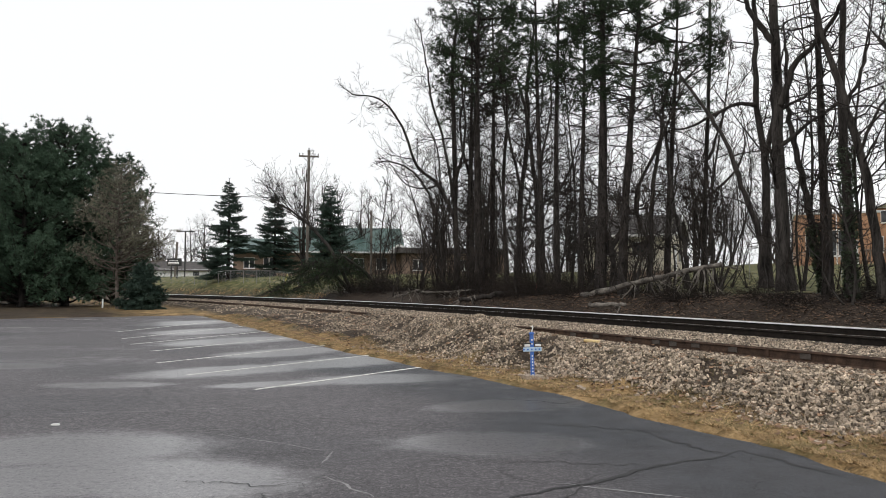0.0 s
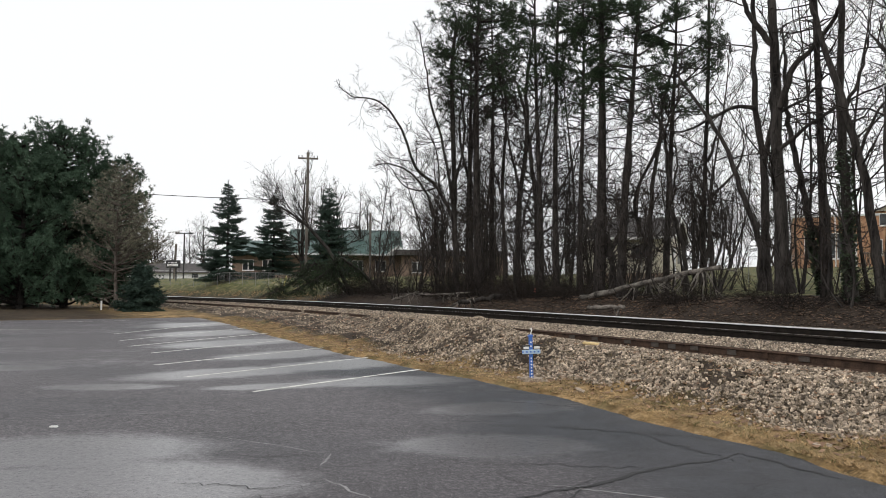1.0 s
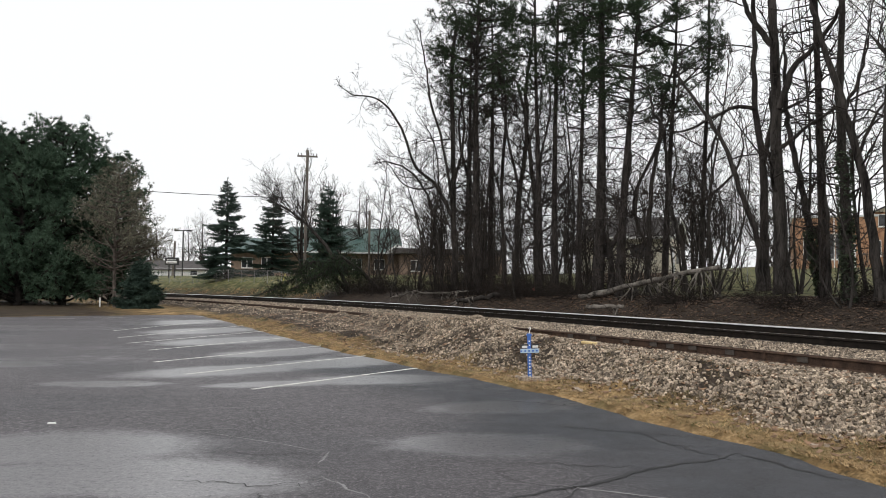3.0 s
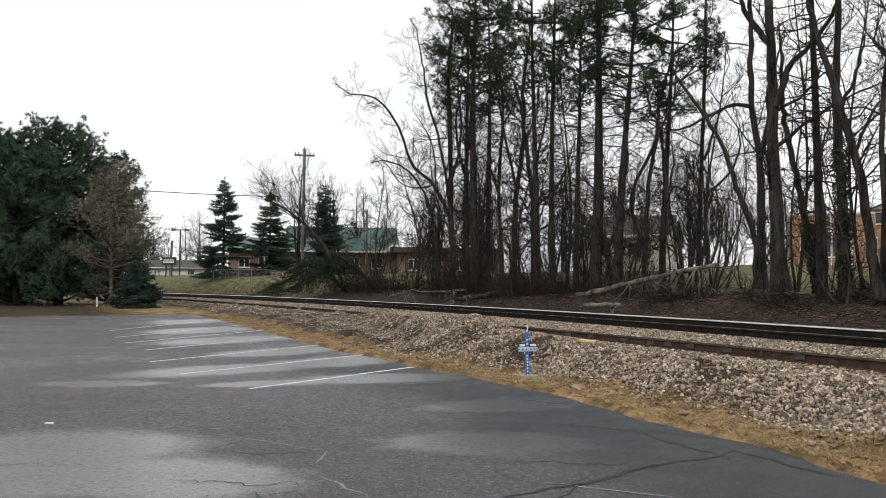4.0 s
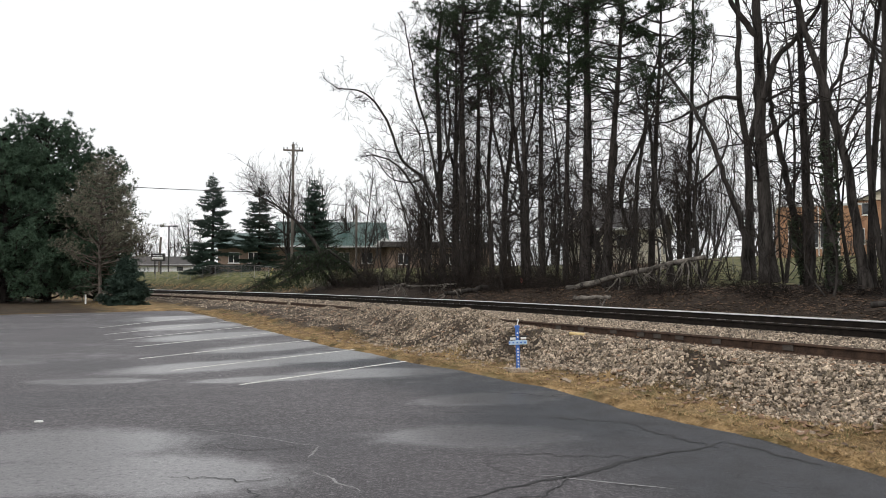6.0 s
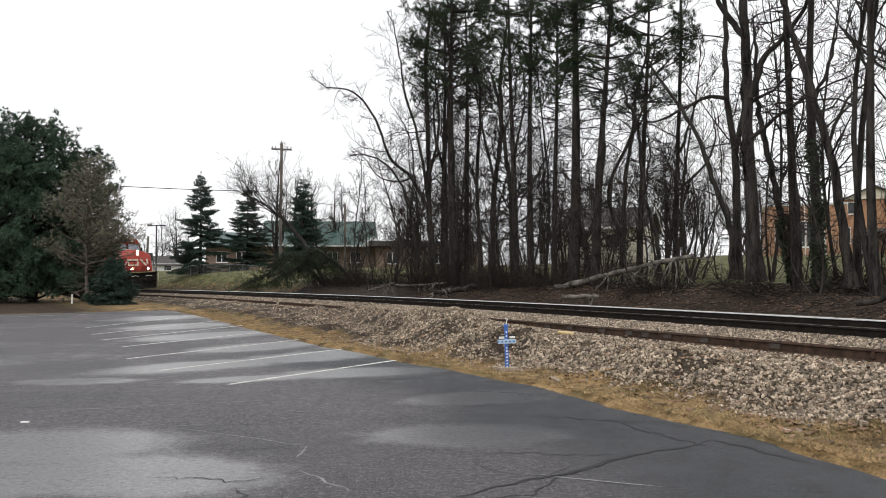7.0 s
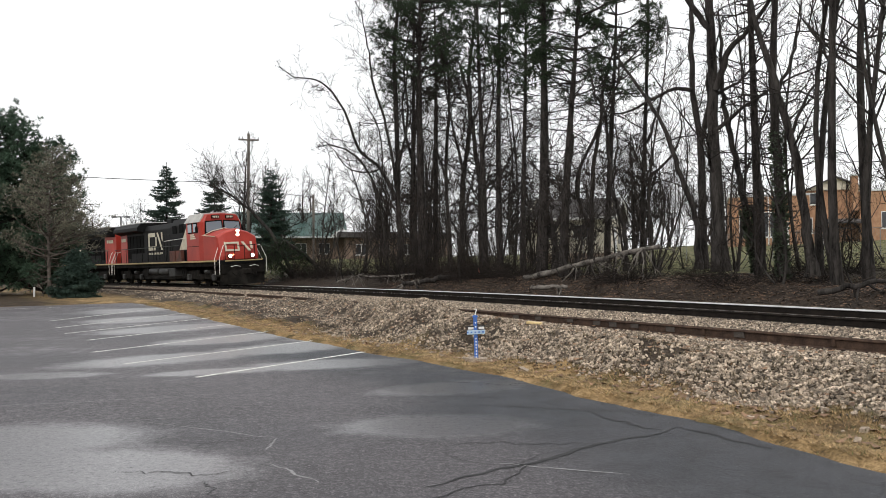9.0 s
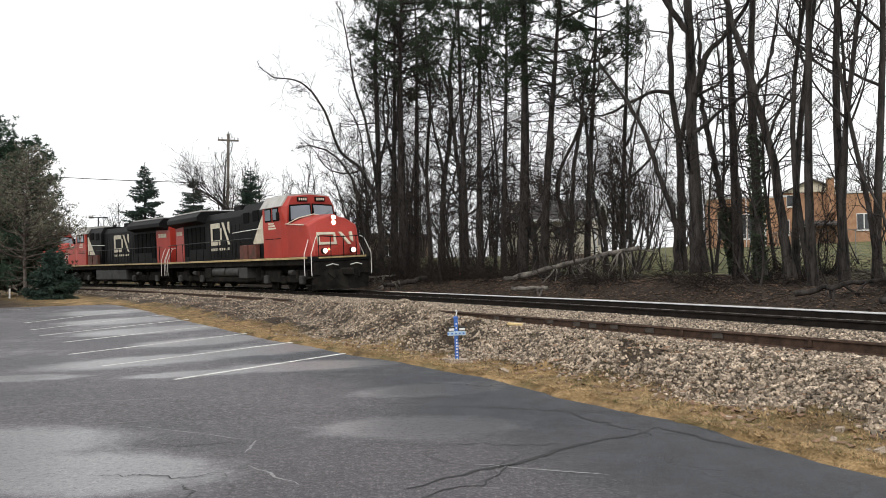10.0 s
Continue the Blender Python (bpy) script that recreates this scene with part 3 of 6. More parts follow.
def tuft_mesh(name, centers, ways, rng, mat, blades=11, length=0.16, width=0.016, spread=0.9):
    """Needle tufts: thin pointed blades that burst from each centre along its way."""
    centers, ways = np.asarray(centers), np.asarray(ways)
    n = len(centers)
    c = np.repeat(centers, blades, 0)
    w = np.repeat(ways, blades, 0) + rng.normal(0, spread, (n * blades, 3))
    w /= np.linalg.norm(w, axis=1)[:, None]
    a = np.cross(w, rng.normal(0, 1, w.shape))
    a /= np.linalg.norm(a, axis=1)[:, None] + 1e-9
    ln = length * rng.uniform(0.6, 1.25, (n * blades, 1))
    base = c - w * ln * 0.15
    v = np.stack([base + a * width, base - a * width, c + w * ln], 1).reshape(-1, 3)
    f = np.arange(len(v)).reshape(-1, 3)
    return fast_mesh(name, v, f, mat)


def pine_tree(x, y, radius, lean, height, seed, label, crown_from=0.62, reach=2.6, per=5, stubs=26, mat=None, needle=0.19, blades=11, whorl=0.55, dense=1.0, droop=0.05, group="trees of the wood", tip=0.25, bark=None, width=0.016, inner=0.25, rise=0.07, clump=0, taper=0.75):
    """A pine: bare stubs below, tiers of upturned boughs with needle tufts above."""
    rng = np.random.default_rng(seed)
    wood = Tubes()
    path = stem_line(rng, height, lean, 0.12)
    wood.add(path, radius * np.linspace(1.1, 0.12, len(path)), 9)

    def at(f):
        i = min(int(f * (len(path) - 1)), len(path) - 2)
        return path[i] + (path[i + 1] - path[i]) * (f * (len(path) - 1) - i)
    for _ in range(stubs):
        f = rng.uniform(0.12, crown_from + 0.1)
        ang = rng.uniform(0, 6.283)
        ln = rng.uniform(0.4, 2.6)
        b = bent_path(rng, at(f), (math.cos(ang), math.sin(ang), rng.uniform(-0.5, 0.6)), ln, 4, 0.26, -0.02)
        wood.add(b, np.linspace(0.028, 0.008, len(b)), 4)
        for i in (1, 2, 3):
            d = side_way(rng, (b[i + 1] - b[i]) / np.linalg.norm(b[i + 1] - b[i]), 0.8)
            t = bent_path(rng, b[i], d, ln * 0.4, 3, 0.15, 0.0)
            wood.add(t, np.linspace(0.010, 0.006, len(t)), 3)
    centers, ways = [], []
    z = crown_from * height
    while z < height * 0.985:
        f = z / height
        k = (f - crown_from) / (1 - crown_from)
        shape = tip + (1 - tip) * math.sin(math.pi * min(1.0, 0.30 + 0.70 * k)) ** 0.8 if crown_from > 0.3 else tip * 0.3 + (1 - tip * 0.3) * (1 - k) ** taper
        for j in range(per):
            if rng.random() > dense:
                continue
            ang = rng.uniform(0, 6.283)
            ln = reach * shape * rng.uniform(0.6, 1.15)
            b = bent_path(rng, at(f), (math.cos(ang), math.sin(ang), 0.25 - droop), ln, 5, 0.11, rise - droop)
            wood.add(b, np.linspace(0.018 + 0.014 * ln, 0.008, len(b)), 4)
            nsub = max(3, int(ln * 5.0))
            for q in range(nsub):
                g = inner + (1 - inner) * (q + rng.random()) / nsub
                i = min(int(g * 5), 4)
                o = b[i] + (b[i + 1] - b[i]) * (g * 5 - i)
                d = b[i + 1] - b[i]
                d = side_way(rng, d / np.linalg.norm(d), rng.uniform(0.4, 1.1))
                d[2] += 0.15 - droop
                sl = rng.uniform(0.25, 0.7) * min(1.0, 0.35 + ln * 0.25)
                wood.add(np.array([o, o + d * sl * 0.5, o + d * sl]), np.array([0.009, 0.007, 0.005]), 3)
                for h in np.arange(0.15, sl, 0.13) if not clump else ():
                    centers.append(o + d * h + rng.normal(0, 0.03, 3))
                    ways.append(d)
                for h in range(clump):
                    # a rounded bunch of needles at the end of each twig
                    w = rng.normal(0, 1, 3) + d + np.array([0, 0, 0.5])
                    w /= np.linalg.norm(w)
                    centers.append(o + d * sl * 0.85 + w * rng.uniform(0.05, 0.24))
                    ways.append(w)
            centers.append(b[-1])
            ways.append(b[-1] - b[-2])
        z += whorl * rng.uniform(0.7, 1.3)
    crown = tuft_mesh("crown", centers, np.array(ways) / (np.linalg.norm(ways, axis=1)[:, None] + 1e-9), rng, mat or M_PINE, blades, needle, width)
    return finish_tree("pine_tree", x, y, wood, crown, label, "tree", group, bark or M_PINEBARK, None)


def spruce_tree(x, y, height, reach, seed, label, mat=None, whorl=0.34, per=7, foot=0.05, group="spruces", z=None, blades=9, gap=0.0, needle=0.2, width=0.03):
    """A spruce: a pointed cone of drooping boughs with hanging side sprays."""
    rng = np.random.default_rng(seed)
    wood = Tubes()
    wood.add(np.array([(0, 0, -0.2), (0.03, 0, height * 0.5), (0, 0, height)]), np.array([0.018, 0.011, 0.002]) * height, 8)
    centers, ways = [], []
    h = foot * height
    while h < height * 0.97:
        k = 1 - h / height
        for j in range(per if k > 0.15 else 4):
            if rng.random() < gap:
                continue
            ang = rng.uniform(0, 6.283)
            ln = (reach * k ** 0.85 + 0.12) * rng.uniform(0.72, 1.12)
            b = bent_path(rng, (0, 0, h + rng.uniform(-0.1, 0.1)), (math.cos(ang), math.sin(ang), 0.10 - 0.30 * k), ln, 4, 0.05, 0.045)
            wood.add(b, np.linspace(0.02 + 0.006 * ln, 0.006, 5), 3)
            for q in np.arange(0.12, 1.0, 0.17 / max(ln, 0.2)):
                i = min(int(q * 4), 3)
                o = b[i] + (b[i + 1] - b[i]) * (q * 4 - i)
                d = (b[i + 1] - b[i]) / np.linalg.norm(b[i + 1] - b[i])
                side = np.array([-d[1], d[0], 0])
                half = 0.32 * ln * (1.05 - q) + 0.10
                for sg in (-1, 1):
                    for e in np.arange(0.08, half, 0.15):
                        centers.append(o + side * sg * e + d * e * 0.7 - np.array([0, 0, 0.25 * e]) + rng.normal(0, 0.03, 3))
                        ways.append(side * sg * 0.6 + d * 0.6 - np.array([0, 0, 0.35]))
        h += whorl * (0.55 + 0.6 * k) * rng.uniform(0.8, 1.2)
    centers.append(np.array((0, 0, height)))
    ways.append(np.array((0, 0, 1.0)))
    crown = tuft_mesh("crown", centers, ways, rng, mat or M_SPRUCE, blades, needle, width, 0.55)
    return finish_tree("spruce_tree", x, y, wood, crown, label, "tree", group, M_BARK, None)


def shaped_tree(x, y, stems, seed, label, per=0.95, ivy=0.0, fan=0):
    """A bare tree whose stems follow the given bends (sideways, height); limbs grow from them, about 'per' to each metre."""
    rng = np.random.default_rng(seed)
    wood, twigs = Tubes(), Tubes()
    spec = {"wobble": 0.21, "lift": 0.07, "levels": 3, "counts": (6, 6, 5), "thin": 0.0062}
    side = np.array((y, -x, 0.0)) / math.hypot(x, y)
    deep = np.array((x, y, 0.0)) / math.hypot(x, y)
    for n, (radius, pts) in enumerate(stems):
        p = np.array(pts, float)
        p = np.vstack([2 * p[0] - p[1], p, 2 * p[-1] - p[-2]])
        drift, line = rng.normal(0, 0.16) if n else 0.02, []
        for i in range(1, len(p) - 2):
            for f in np.arange(0, 1, 0.2):
                a, b, c, d = p[i - 1:i + 3]
                q = 0.5 * (2 * b + (c - a) * f + (2 * a - 5 * b + 4 * c - d) * f ** 2 + (3 * b - a - 3 * c + d) * f ** 3)
                line.append(q)
        line.append(p[-2])
        line = np.array(line)
        run = np.concatenate([[0], np.cumsum(np.linalg.norm(np.diff(line, axis=0), axis=1))])
        wig = rng.normal(0, 0.025, (len(line), 2))
        wig[0] = 0
        path = (line[:, :1] + wig[:, :1]) * side + (run[:, None] * drift * (0.5 if n else 1) + wig[:, 1:]) * deep + np.array((0, 0, 1.0)) * line[:, 1:]
        rad = radius * np.linspace(1.0, 0.42 if n == 0 else 0.3, len(path)) * rng.uniform(0.93, 1.07, len(path))
        if n == 0:
            rad[:3] *= (1.45, 1.22, 1.08)
        wood.add(path, rad, 9)
        count = int(run[-1] * per * (1 if n == 0 else 1.3))
        for k in range(count):
            f = (0.24 if n == 0 else 0.15) + (0.76 if n == 0 else 0.85) * (k + rng.random()) / count
            i = min(int(f * (len(path) - 1)), len(path) - 2)
            d = path[i + 1] - path[i]
            d /= np.linalg.norm(d)
            limb(rng, wood, twigs, path[i], side_way(rng, d, radians(rng.uniform(35, 80))), rng.uniform(0.9, 2.9) * (1.15 - 0.4 * f), rad[i] * rng.uniform(0.16, 0.34) + 0.006, 1, spec)
        limb(rng, wood, twigs, path[-1], path[-1] - path[-3], rng.uniform(0.7, 1.4), rad[-1], 1, spec)
    for k in range(fan):
        a = rng.uniform(0, 6.283)
        limb(rng, wood, twigs, (0.25 * math.cos(a), 0.25 * math.sin(a), rng.uniform(0.0, 2.6)), (0.55 * math.cos(a), 0.55 * math.sin(a), 1.1), rng.uniform(3.5, 6.8), rng.uniform(0.014, 0.034), 1, spec)
    ob = finish_tree("bare_tree", x, y, wood, twigs, label, "tree", "trees of the wood", M_BARK, M_TWIG)
    if ivy:
        h = rng.uniform(0.2, ivy, 900)
        foot = np.array(stems[0][1], float)
        a = rng.uniform(0, 6.283, 900)
        r = stems[0][0] * 1.05 + rng.uniform(0, 0.06, 900)
        cx = np.interp(h, foot[:, 1], foot[:, 0])
        c = cx[:, None] * side + np.stack([r * np.cos(a), r * np.sin(a), h], 1)
        part("ivy", tuft_mesh("ivy", c, np.stack([np.cos(a), np.sin(a), 0 * a], 1), rng, M_IVY, 3, 0.09, 0.035, 0.7), ob, "dark green ivy")
    return ob


# the wood's front trees, from the far end of the bank to the near one
shaped_tree(0.86, 49.20, [(0.22, [(0.0, 0.1), (-0.0, 2.6), (-0.1, 4.7), (-0.2, 9.6), (-0.3, 14.1), (-0.1, 16.9)]), (0.12, [(-0.1, 4.6), (-1.2, 6.7), (-2.5, 7.9), (-3.4, 10.3), (-4.8, 12.0), (-6.5, 12.3)]), (0.1, [(-0.0, 4.3), (-0.6, 8.2), (-1.5, 11.5), (-1.8, 13.4), (-2.2, 15.5)]), (0.07, [(-1.2, 6.7), (-2.0, 6.5), (-3.2, 6.8), (-4.2, 8.1)]), (0.09, [(-0.1, 6.8), (0.5, 9.9), (0.3, 13.4), (0.8, 16.2)])], 100, "wide bare tree with long arching limbs", per=1.7)
shaped_tree(0.10, 49.00, [(0.1, [(0.0, 0.1), (-0.1, 2.0), (-0.5, 4.5), (-1.2, 6.6), (-2.3, 7.8), (-3.4, 8.2)]), (0.06, [(-0.5, 4.5), (-0.3, 7.1), (-0.6, 9.5), (-1.6, 11.3)])], 101, "tall bare dark-barked tree on the bank", per=1.3)
shaped_tree(1.75, 50.20, [(0.17, [(0.0, 0.1), (0.1, 4.4), (0.0, 8.0), (0.4, 13.3), (0.0, 17.2)]), (0.09, [(0.0, 6.9), (-0.7, 10.4), (-0.4, 13.3), (-1.2, 15.4)])], 102, "tall bare dark-barked tree on the bank", per=2.2)
shaped_tree(3.85, 47.80, [(0.13, [(0.0, 0.1), (-0.2, 6.6), (-0.0, 11.0), (-0.3, 14.7)]), (0.07, [(-0.1, 5.6), (-0.9, 8.3), (-0.7, 11.0)])], 103, "tall bare dark-barked tree on the bank", per=2.4)
shaped_tree(4.55, 47.60, [(0.18, [(0.0, 0.1), (0.0, 4.9), (0.5, 9.3), (0.5, 12.6), (0.9, 15.7)]), (0.09, [(0.1, 6.2), (-0.6, 9.3), (-1.0, 12.3), (-1.3, 14.0)]), (0.08, [(0.4, 8.6), (1.3, 10.9), (1.5, 13.3)])], 104, "tall bare dark-barked tree on the bank", per=2.4)
shaped_tree(5.60, 46.00, [(0.2, [(0.0, 0.2), (-0.1, 2.8), (-0.1, 4.9), (-0.4, 7.3), (-0.7, 9.9), (-1.2, 12.2)]), (0.09, [(-0.1, 3.9), (-1.2, 4.3), (-2.4, 3.7)]), (0.1, [(-0.1, 4.9), (1.0, 5.7), (1.7, 7.0), (2.2, 8.6)]), (0.09, [(-0.1, 5.2), (0.2, 8.0), (0.7, 10.9), (0.4, 13.2)]), (0.07, [(-0.0, 3.4), (1.1, 4.1), (2.1, 5.0)])], 105, "tall bare dark-barked tree on the bank", per=2.8)
shaped_tree(8.07, 37.70, [(0.15, [(0.0, 0.2), (-0.1, 2.3), (-0.5, 3.4), (-0.6, 4.6)]), (0.13, [(-0.1, 2.2), (0.5, 3.4), (0.6, 4.8), (0.9, 6.5), (0.8, 8.2)])], 106, "tall bare dark-barked tree on the bank")
shaped_tree(9.60, 37.10, [(0.13, [(0.0, 0.2), (0.1, 2.6), (0.2, 5.1), (0.6, 7.5), (0.7, 8.9), (1.1, 10.5)]), (0.1, [(0.0, 2.3), (-0.6, 4.4), (0.5, 7.0), (1.3, 8.9), (1.5, 10.7)])], 107, "tall bare dark-barked tree on the bank")
shaped_tree(10.62, 34.80, [(0.11, [(0.0, 0.2), (-0.0, 1.5), (-0.3, 3.1), (-0.6, 3.9), (-0.7, 5.9), (-0.9, 7.5), (-1.3, 8.2), (-1.4, 9.0)]), (0.06, [(-0.6, 4.2), (-0.3, 5.7), (-0.4, 6.9)])], 108, "tall bare dark-barked tree on the bank")
shaped_tree(13.29, 40.70, [(0.15, [(0.0, 0.2), (0.1, 3.7), (0.2, 6.5), (0.4, 10.9), (0.5, 15.2)]), (0.08, [(0.1, 4.4), (1.6, 5.9), (2.1, 7.3), (2.0, 8.3)]), (0.07, [(0.3, 6.5), (1.1, 9.0), (0.7, 10.0)])], 109, "dark multi-stemmed tree with a bushy base", per=1.0, fan=15)
shaped_tree(11.92, 29.75, [(0.125, [(0.0, 0.3), (-0.1, 2.3), (-0.7, 4.2), (-1.3, 6.0), (-2.1, 7.4), (-2.8, 8.5)])], 110, "slender bare tree leaning far over", per=0.5)
shaped_tree(12.28, 30.20, [(0.17, [(0.0, 0.3), (0.0, 3.0), (0.0, 5.4), (-0.3, 7.2), (-0.3, 10.3), (-0.3, 12.7)]), (0.11, [(0.0, 5.3), (0.3, 6.8), (0.3, 8.0), (0.6, 9.0)]), (0.085, [(-0.3, 7.3), (-1.0, 7.4), (-2.0, 7.0), (-3.0, 6.6), (-3.9, 6.8)])], 111, "tall bare dark-barked tree on the bank", per=0.55)
shaped_tree(11.73, 27.25, [(0.25, [(0.0, 0.3), (-0.1, 3.0), (-0.2, 6.5), (-0.3, 10.3), (-0.3, 12.4)]), (0.12, [(-0.1, 6.7), (0.4, 8.1), (1.0, 8.7), (1.8, 9.9), (2.2, 10.9)]), (0.13, [(-0.2, 8.9), (-0.8, 9.7), (-1.2, 10.6), (-1.3, 11.5)]), (0.075, [(-0.1, 5.3), (0.9, 6.1), (2.0, 6.8), (3.4, 7.4)])], 112, "thick bare tree with forked limbs", per=0.5)
shaped_tree(13.00, 27.15, [(0.14, [(0.0, 0.3), (-0.3, 2.0), (-0.6, 3.9), (-1.0, 5.9), (-1.1, 7.2), (-1.1, 8.6)])], 113, "tall bare dark-barked tree on the bank", per=0.5, ivy=2.5)
shaped_tree(12.80, 26.30, [(0.075, [(0.0, 0.3), (-0.0, 2.5), (-0.1, 4.6), (0.1, 5.7)])], 114, "tall bare dark-barked tree on the bank")
shaped_tree(12.89, 25.15, [(0.17, [(0.0, 0.3), (-0.1, 4.2), (-0.2, 6.9), (-0.1, 9.6), (-0.2, 11.0)]), (0.07, [(-0.1, 6.2), (0.4, 7.4), (0.7, 8.8)])], 115, "tall bare tree with ivy on its trunk", ivy=5.0, per=0.5)
shaped_tree(13.35, 24.15, [(0.17, [(0.0, 0.3), (-0.2, 2.0), (-0.5, 4.4), (-1.0, 6.5), (-1.5, 8.3), (-1.8, 9.5)]), (0.06, [(-0.6, 4.7), (0.0, 6.1), (0.6, 6.6)])], 116, "bare tree leaning along the bank", per=0.4)

# more bare trees: x, y, trunk radius, lean, height, forks
MORE = [(14.67, 26.1, 0.166, 0.007, 18, 0), (13.69, 23.35, 0.199, -0.102, 18, 1), (15.91, 25.8, 0.119, 0.034, 15, 0), (14.4, 22.9, 0.203, 0.105, 18, 1), (15.12, 22.45, 0.175, -0.058, 18, 1),
        (-4.75, 64.65, 0.10, -0.05, 10.5, 1), (-5.68, 69.35, 0.11, 0.04, 9, 1), (-1.6, 58.25, 0.14, -0.1, 9.5, 2), (-0.36, 58.2, 0.13, 0.044, 11, 1), (7.8, 48.7, 0.13, 0.016, 16, 0),
        (14.84, 32.95, 0.10, 0.026, 15, 1), (16.73, 31.25, 0.1, 0.03, 14, 1), (2.9, 51.5, 0.12, -0.03, 13, 2), (6.6, 46.5, 0.10, 0.04, 12, 2), (12.6, 36.5, 0.10, -0.02, 12, 2)]
for i, (x, y, r, lean, h, fork) in enumerate(MORE):
    thick = r > 0.16
    bare_tree(x, y, r * 0.76, lean, h, 140 + i, "tall bare dark-barked tree on the bank" if thick else "slender bare tree among brush on the bank",
              clear=0.34 if thick else 0.2, limbs=8 if thick else 11, bend=0.5, fork=fork, spread=0.95, counts=(6, 6, 5))

PINES = [(1.81, 52.9, 0.21, -0.01, 19, 0.6, 2.6), (2.26, 48.25, 0.28, -0.001, 20.5, 0.62, 3.2), (3.38, 54.15, 0.21, -0.013, 21, 0.6, 2.8), (5.35, 42.85, 0.18, -0.008, 19.5, 0.68, 2.0), (6.13, 42.4, 0.18, -0.003, 20, 0.7, 2.0),
         (7.18, 41.55, 0.16, 0.0, 17.5, 0.66, 1.8), (7.44, 37.8, 0.27, 0.017, 20, 0.72, 2.4), (8.15, 36.4, 0.21, 0.048, 16, 0.66, 2.4), (10.88, 38.8, 0.165, 0.028, 17, 0.62, 2.5), (12.98, 27.05, 0.153, -0.001, 19, 0.75, 1.8)]
for i, (x, y, r, lean, h, cf, reach) in enumerate(PINES):
    pine_tree(x, y, r, lean, h, 300 + i, "tall pine with a dark crown and bare lower trunk", cf - (0.02 if i < 3 else 0.12), reach * (0.88 if i < 3 else 1.02), per=6 if i < 3 else 5, stubs=95, whorl=0.55, dense=0.66, blades=12, width=0.011, needle=0.17, inner=0.45, rise=0.10, clump=7)

# a thicket of look-alike trees behind the first row
grown = [o for o in scene.objects if o.name.startswith("bare_tree")]
rt = random.Random(17)
for i in range(9):
    s, v = rt.uniform(26, 44), rt.uniform(9.5, 19)
    p = along(s, -v)
    copy_thing(grown[(22, 23, 24, 25, 30, 31)[i % 6]], Matrix.Translation((p.x, p.y, ground_z(p.x, p.y))) @ pose(0, 0, 0, rt.uniform(-4, 4), rt.uniform(-4, 4), rt.uniform(0, 360)) @ Matrix.Scale(rt.uniform(0.55, 0.9), 4))

# underbrush and saplings, built a few times and repeated with other turns
saplings = []
for k in range(5):
    saplings.append(bare_tree(*[(9.0, 33.0), (5.0, 44.0), (12.5, 24.5), (1.5, 46.0), (8.2, 34.6)][k], 0.028 + 0.009 * (k % 3), 0.07 * (k - 2), 3.6 + 1.0 * k, 500 + k, "thin bare sapling in the underbrush", clear=0.15, limbs=8, levels=3, bend=0.55, counts=(5, 4, 3), thin=0.004, fork=1, group="saplings", twigmat=M_PALETWIG if k % 2 else M_TWIG))
rs = random.Random(5)
for i in range(105):
    s, v = (rs.uniform(20, 50) if i % 3 else rs.uniform(-8, 20)), rs.choice([rs.uniform(6.2, 9.5), rs.uniform(8, 18)])
    p = along(s, -v)
    copy_thing(saplings[i % 5], Matrix.Translation((p.x, p.y, ground_z(p.x, p.y) - 0.05)) @ pose(0, 0, 0, rs.uniform(-9, 9), rs.uniform(-9, 9), rs.uniform(0, 360)) @ Matrix.Scale(rs.uniform(0.55, 1.15), 4))


def shrub(x, y, seed, label, stems=26, height=1.7, mat=None, group="brush"):
    rng = np.random.default_rng(seed)
    wood = Tubes()
    for _ in range(stems):
        a = rng.uniform(0, 6.283)
        b = bent_path(rng, (0.25 * math.cos(a), 0.25 * math.sin(a), -0.1), (0.9 * math.cos(a), 0.9 * math.sin(a), 1.0), height * rng.uniform(0.6, 1.5), 6, 0.26, -0.13)
        b[1:, 2] = np.maximum(b[1:, 2], 0.03)
        wood.add(b, np.linspace(0.010, 0.004, 7), 3)
        for i in range(2, 6):
            for _k in range(3):
                t = bent_path(rng, b[i], side_way(rng, (b[i + 1] - b[i]) / np.linalg.norm(b[i + 1] - b[i]), 0.8), rng.uniform(0.25, 0.7), 3, 0.2, 0)
                wood.add(t, np.linspace(0.006, 0.004, 4), 3)
    ob = tagged(new("brush", wood.mesh("brush", mat or M_TWIG)), label, "shrub", group)
    ob.location = (x, y, ground_z(x, y))
    return ob


bushes = [shrub(*[(9.5, 31.0), (4.5, 43.0), (12.0, 26.0), (0.0, 47.5)][k], 600 + k, "tangled leafless brush on the bank", 24, 1.4 + 0.35 * k, M_PALETWIG if k == 1 else M_TWIG) for k in range(4)]
for i in range(84):
    s, v = (rs.uniform(21, 50) if i % 4 else rs.uniform(-9, 18)), rs.choice([rs.uniform(6.4, 9), rs.uniform(6.8, 13)])
    p = along(s, -v)
    copy_thing(bushes[i % 4], Matrix.Translation((p.x, p.y, ground_z(p.x, p.y))) @ pose(0, 0, 0, 0, 0, rs.uniform(0, 360)) @ Matrix.Scale(rs.uniform(0.6, 1.25), 4))

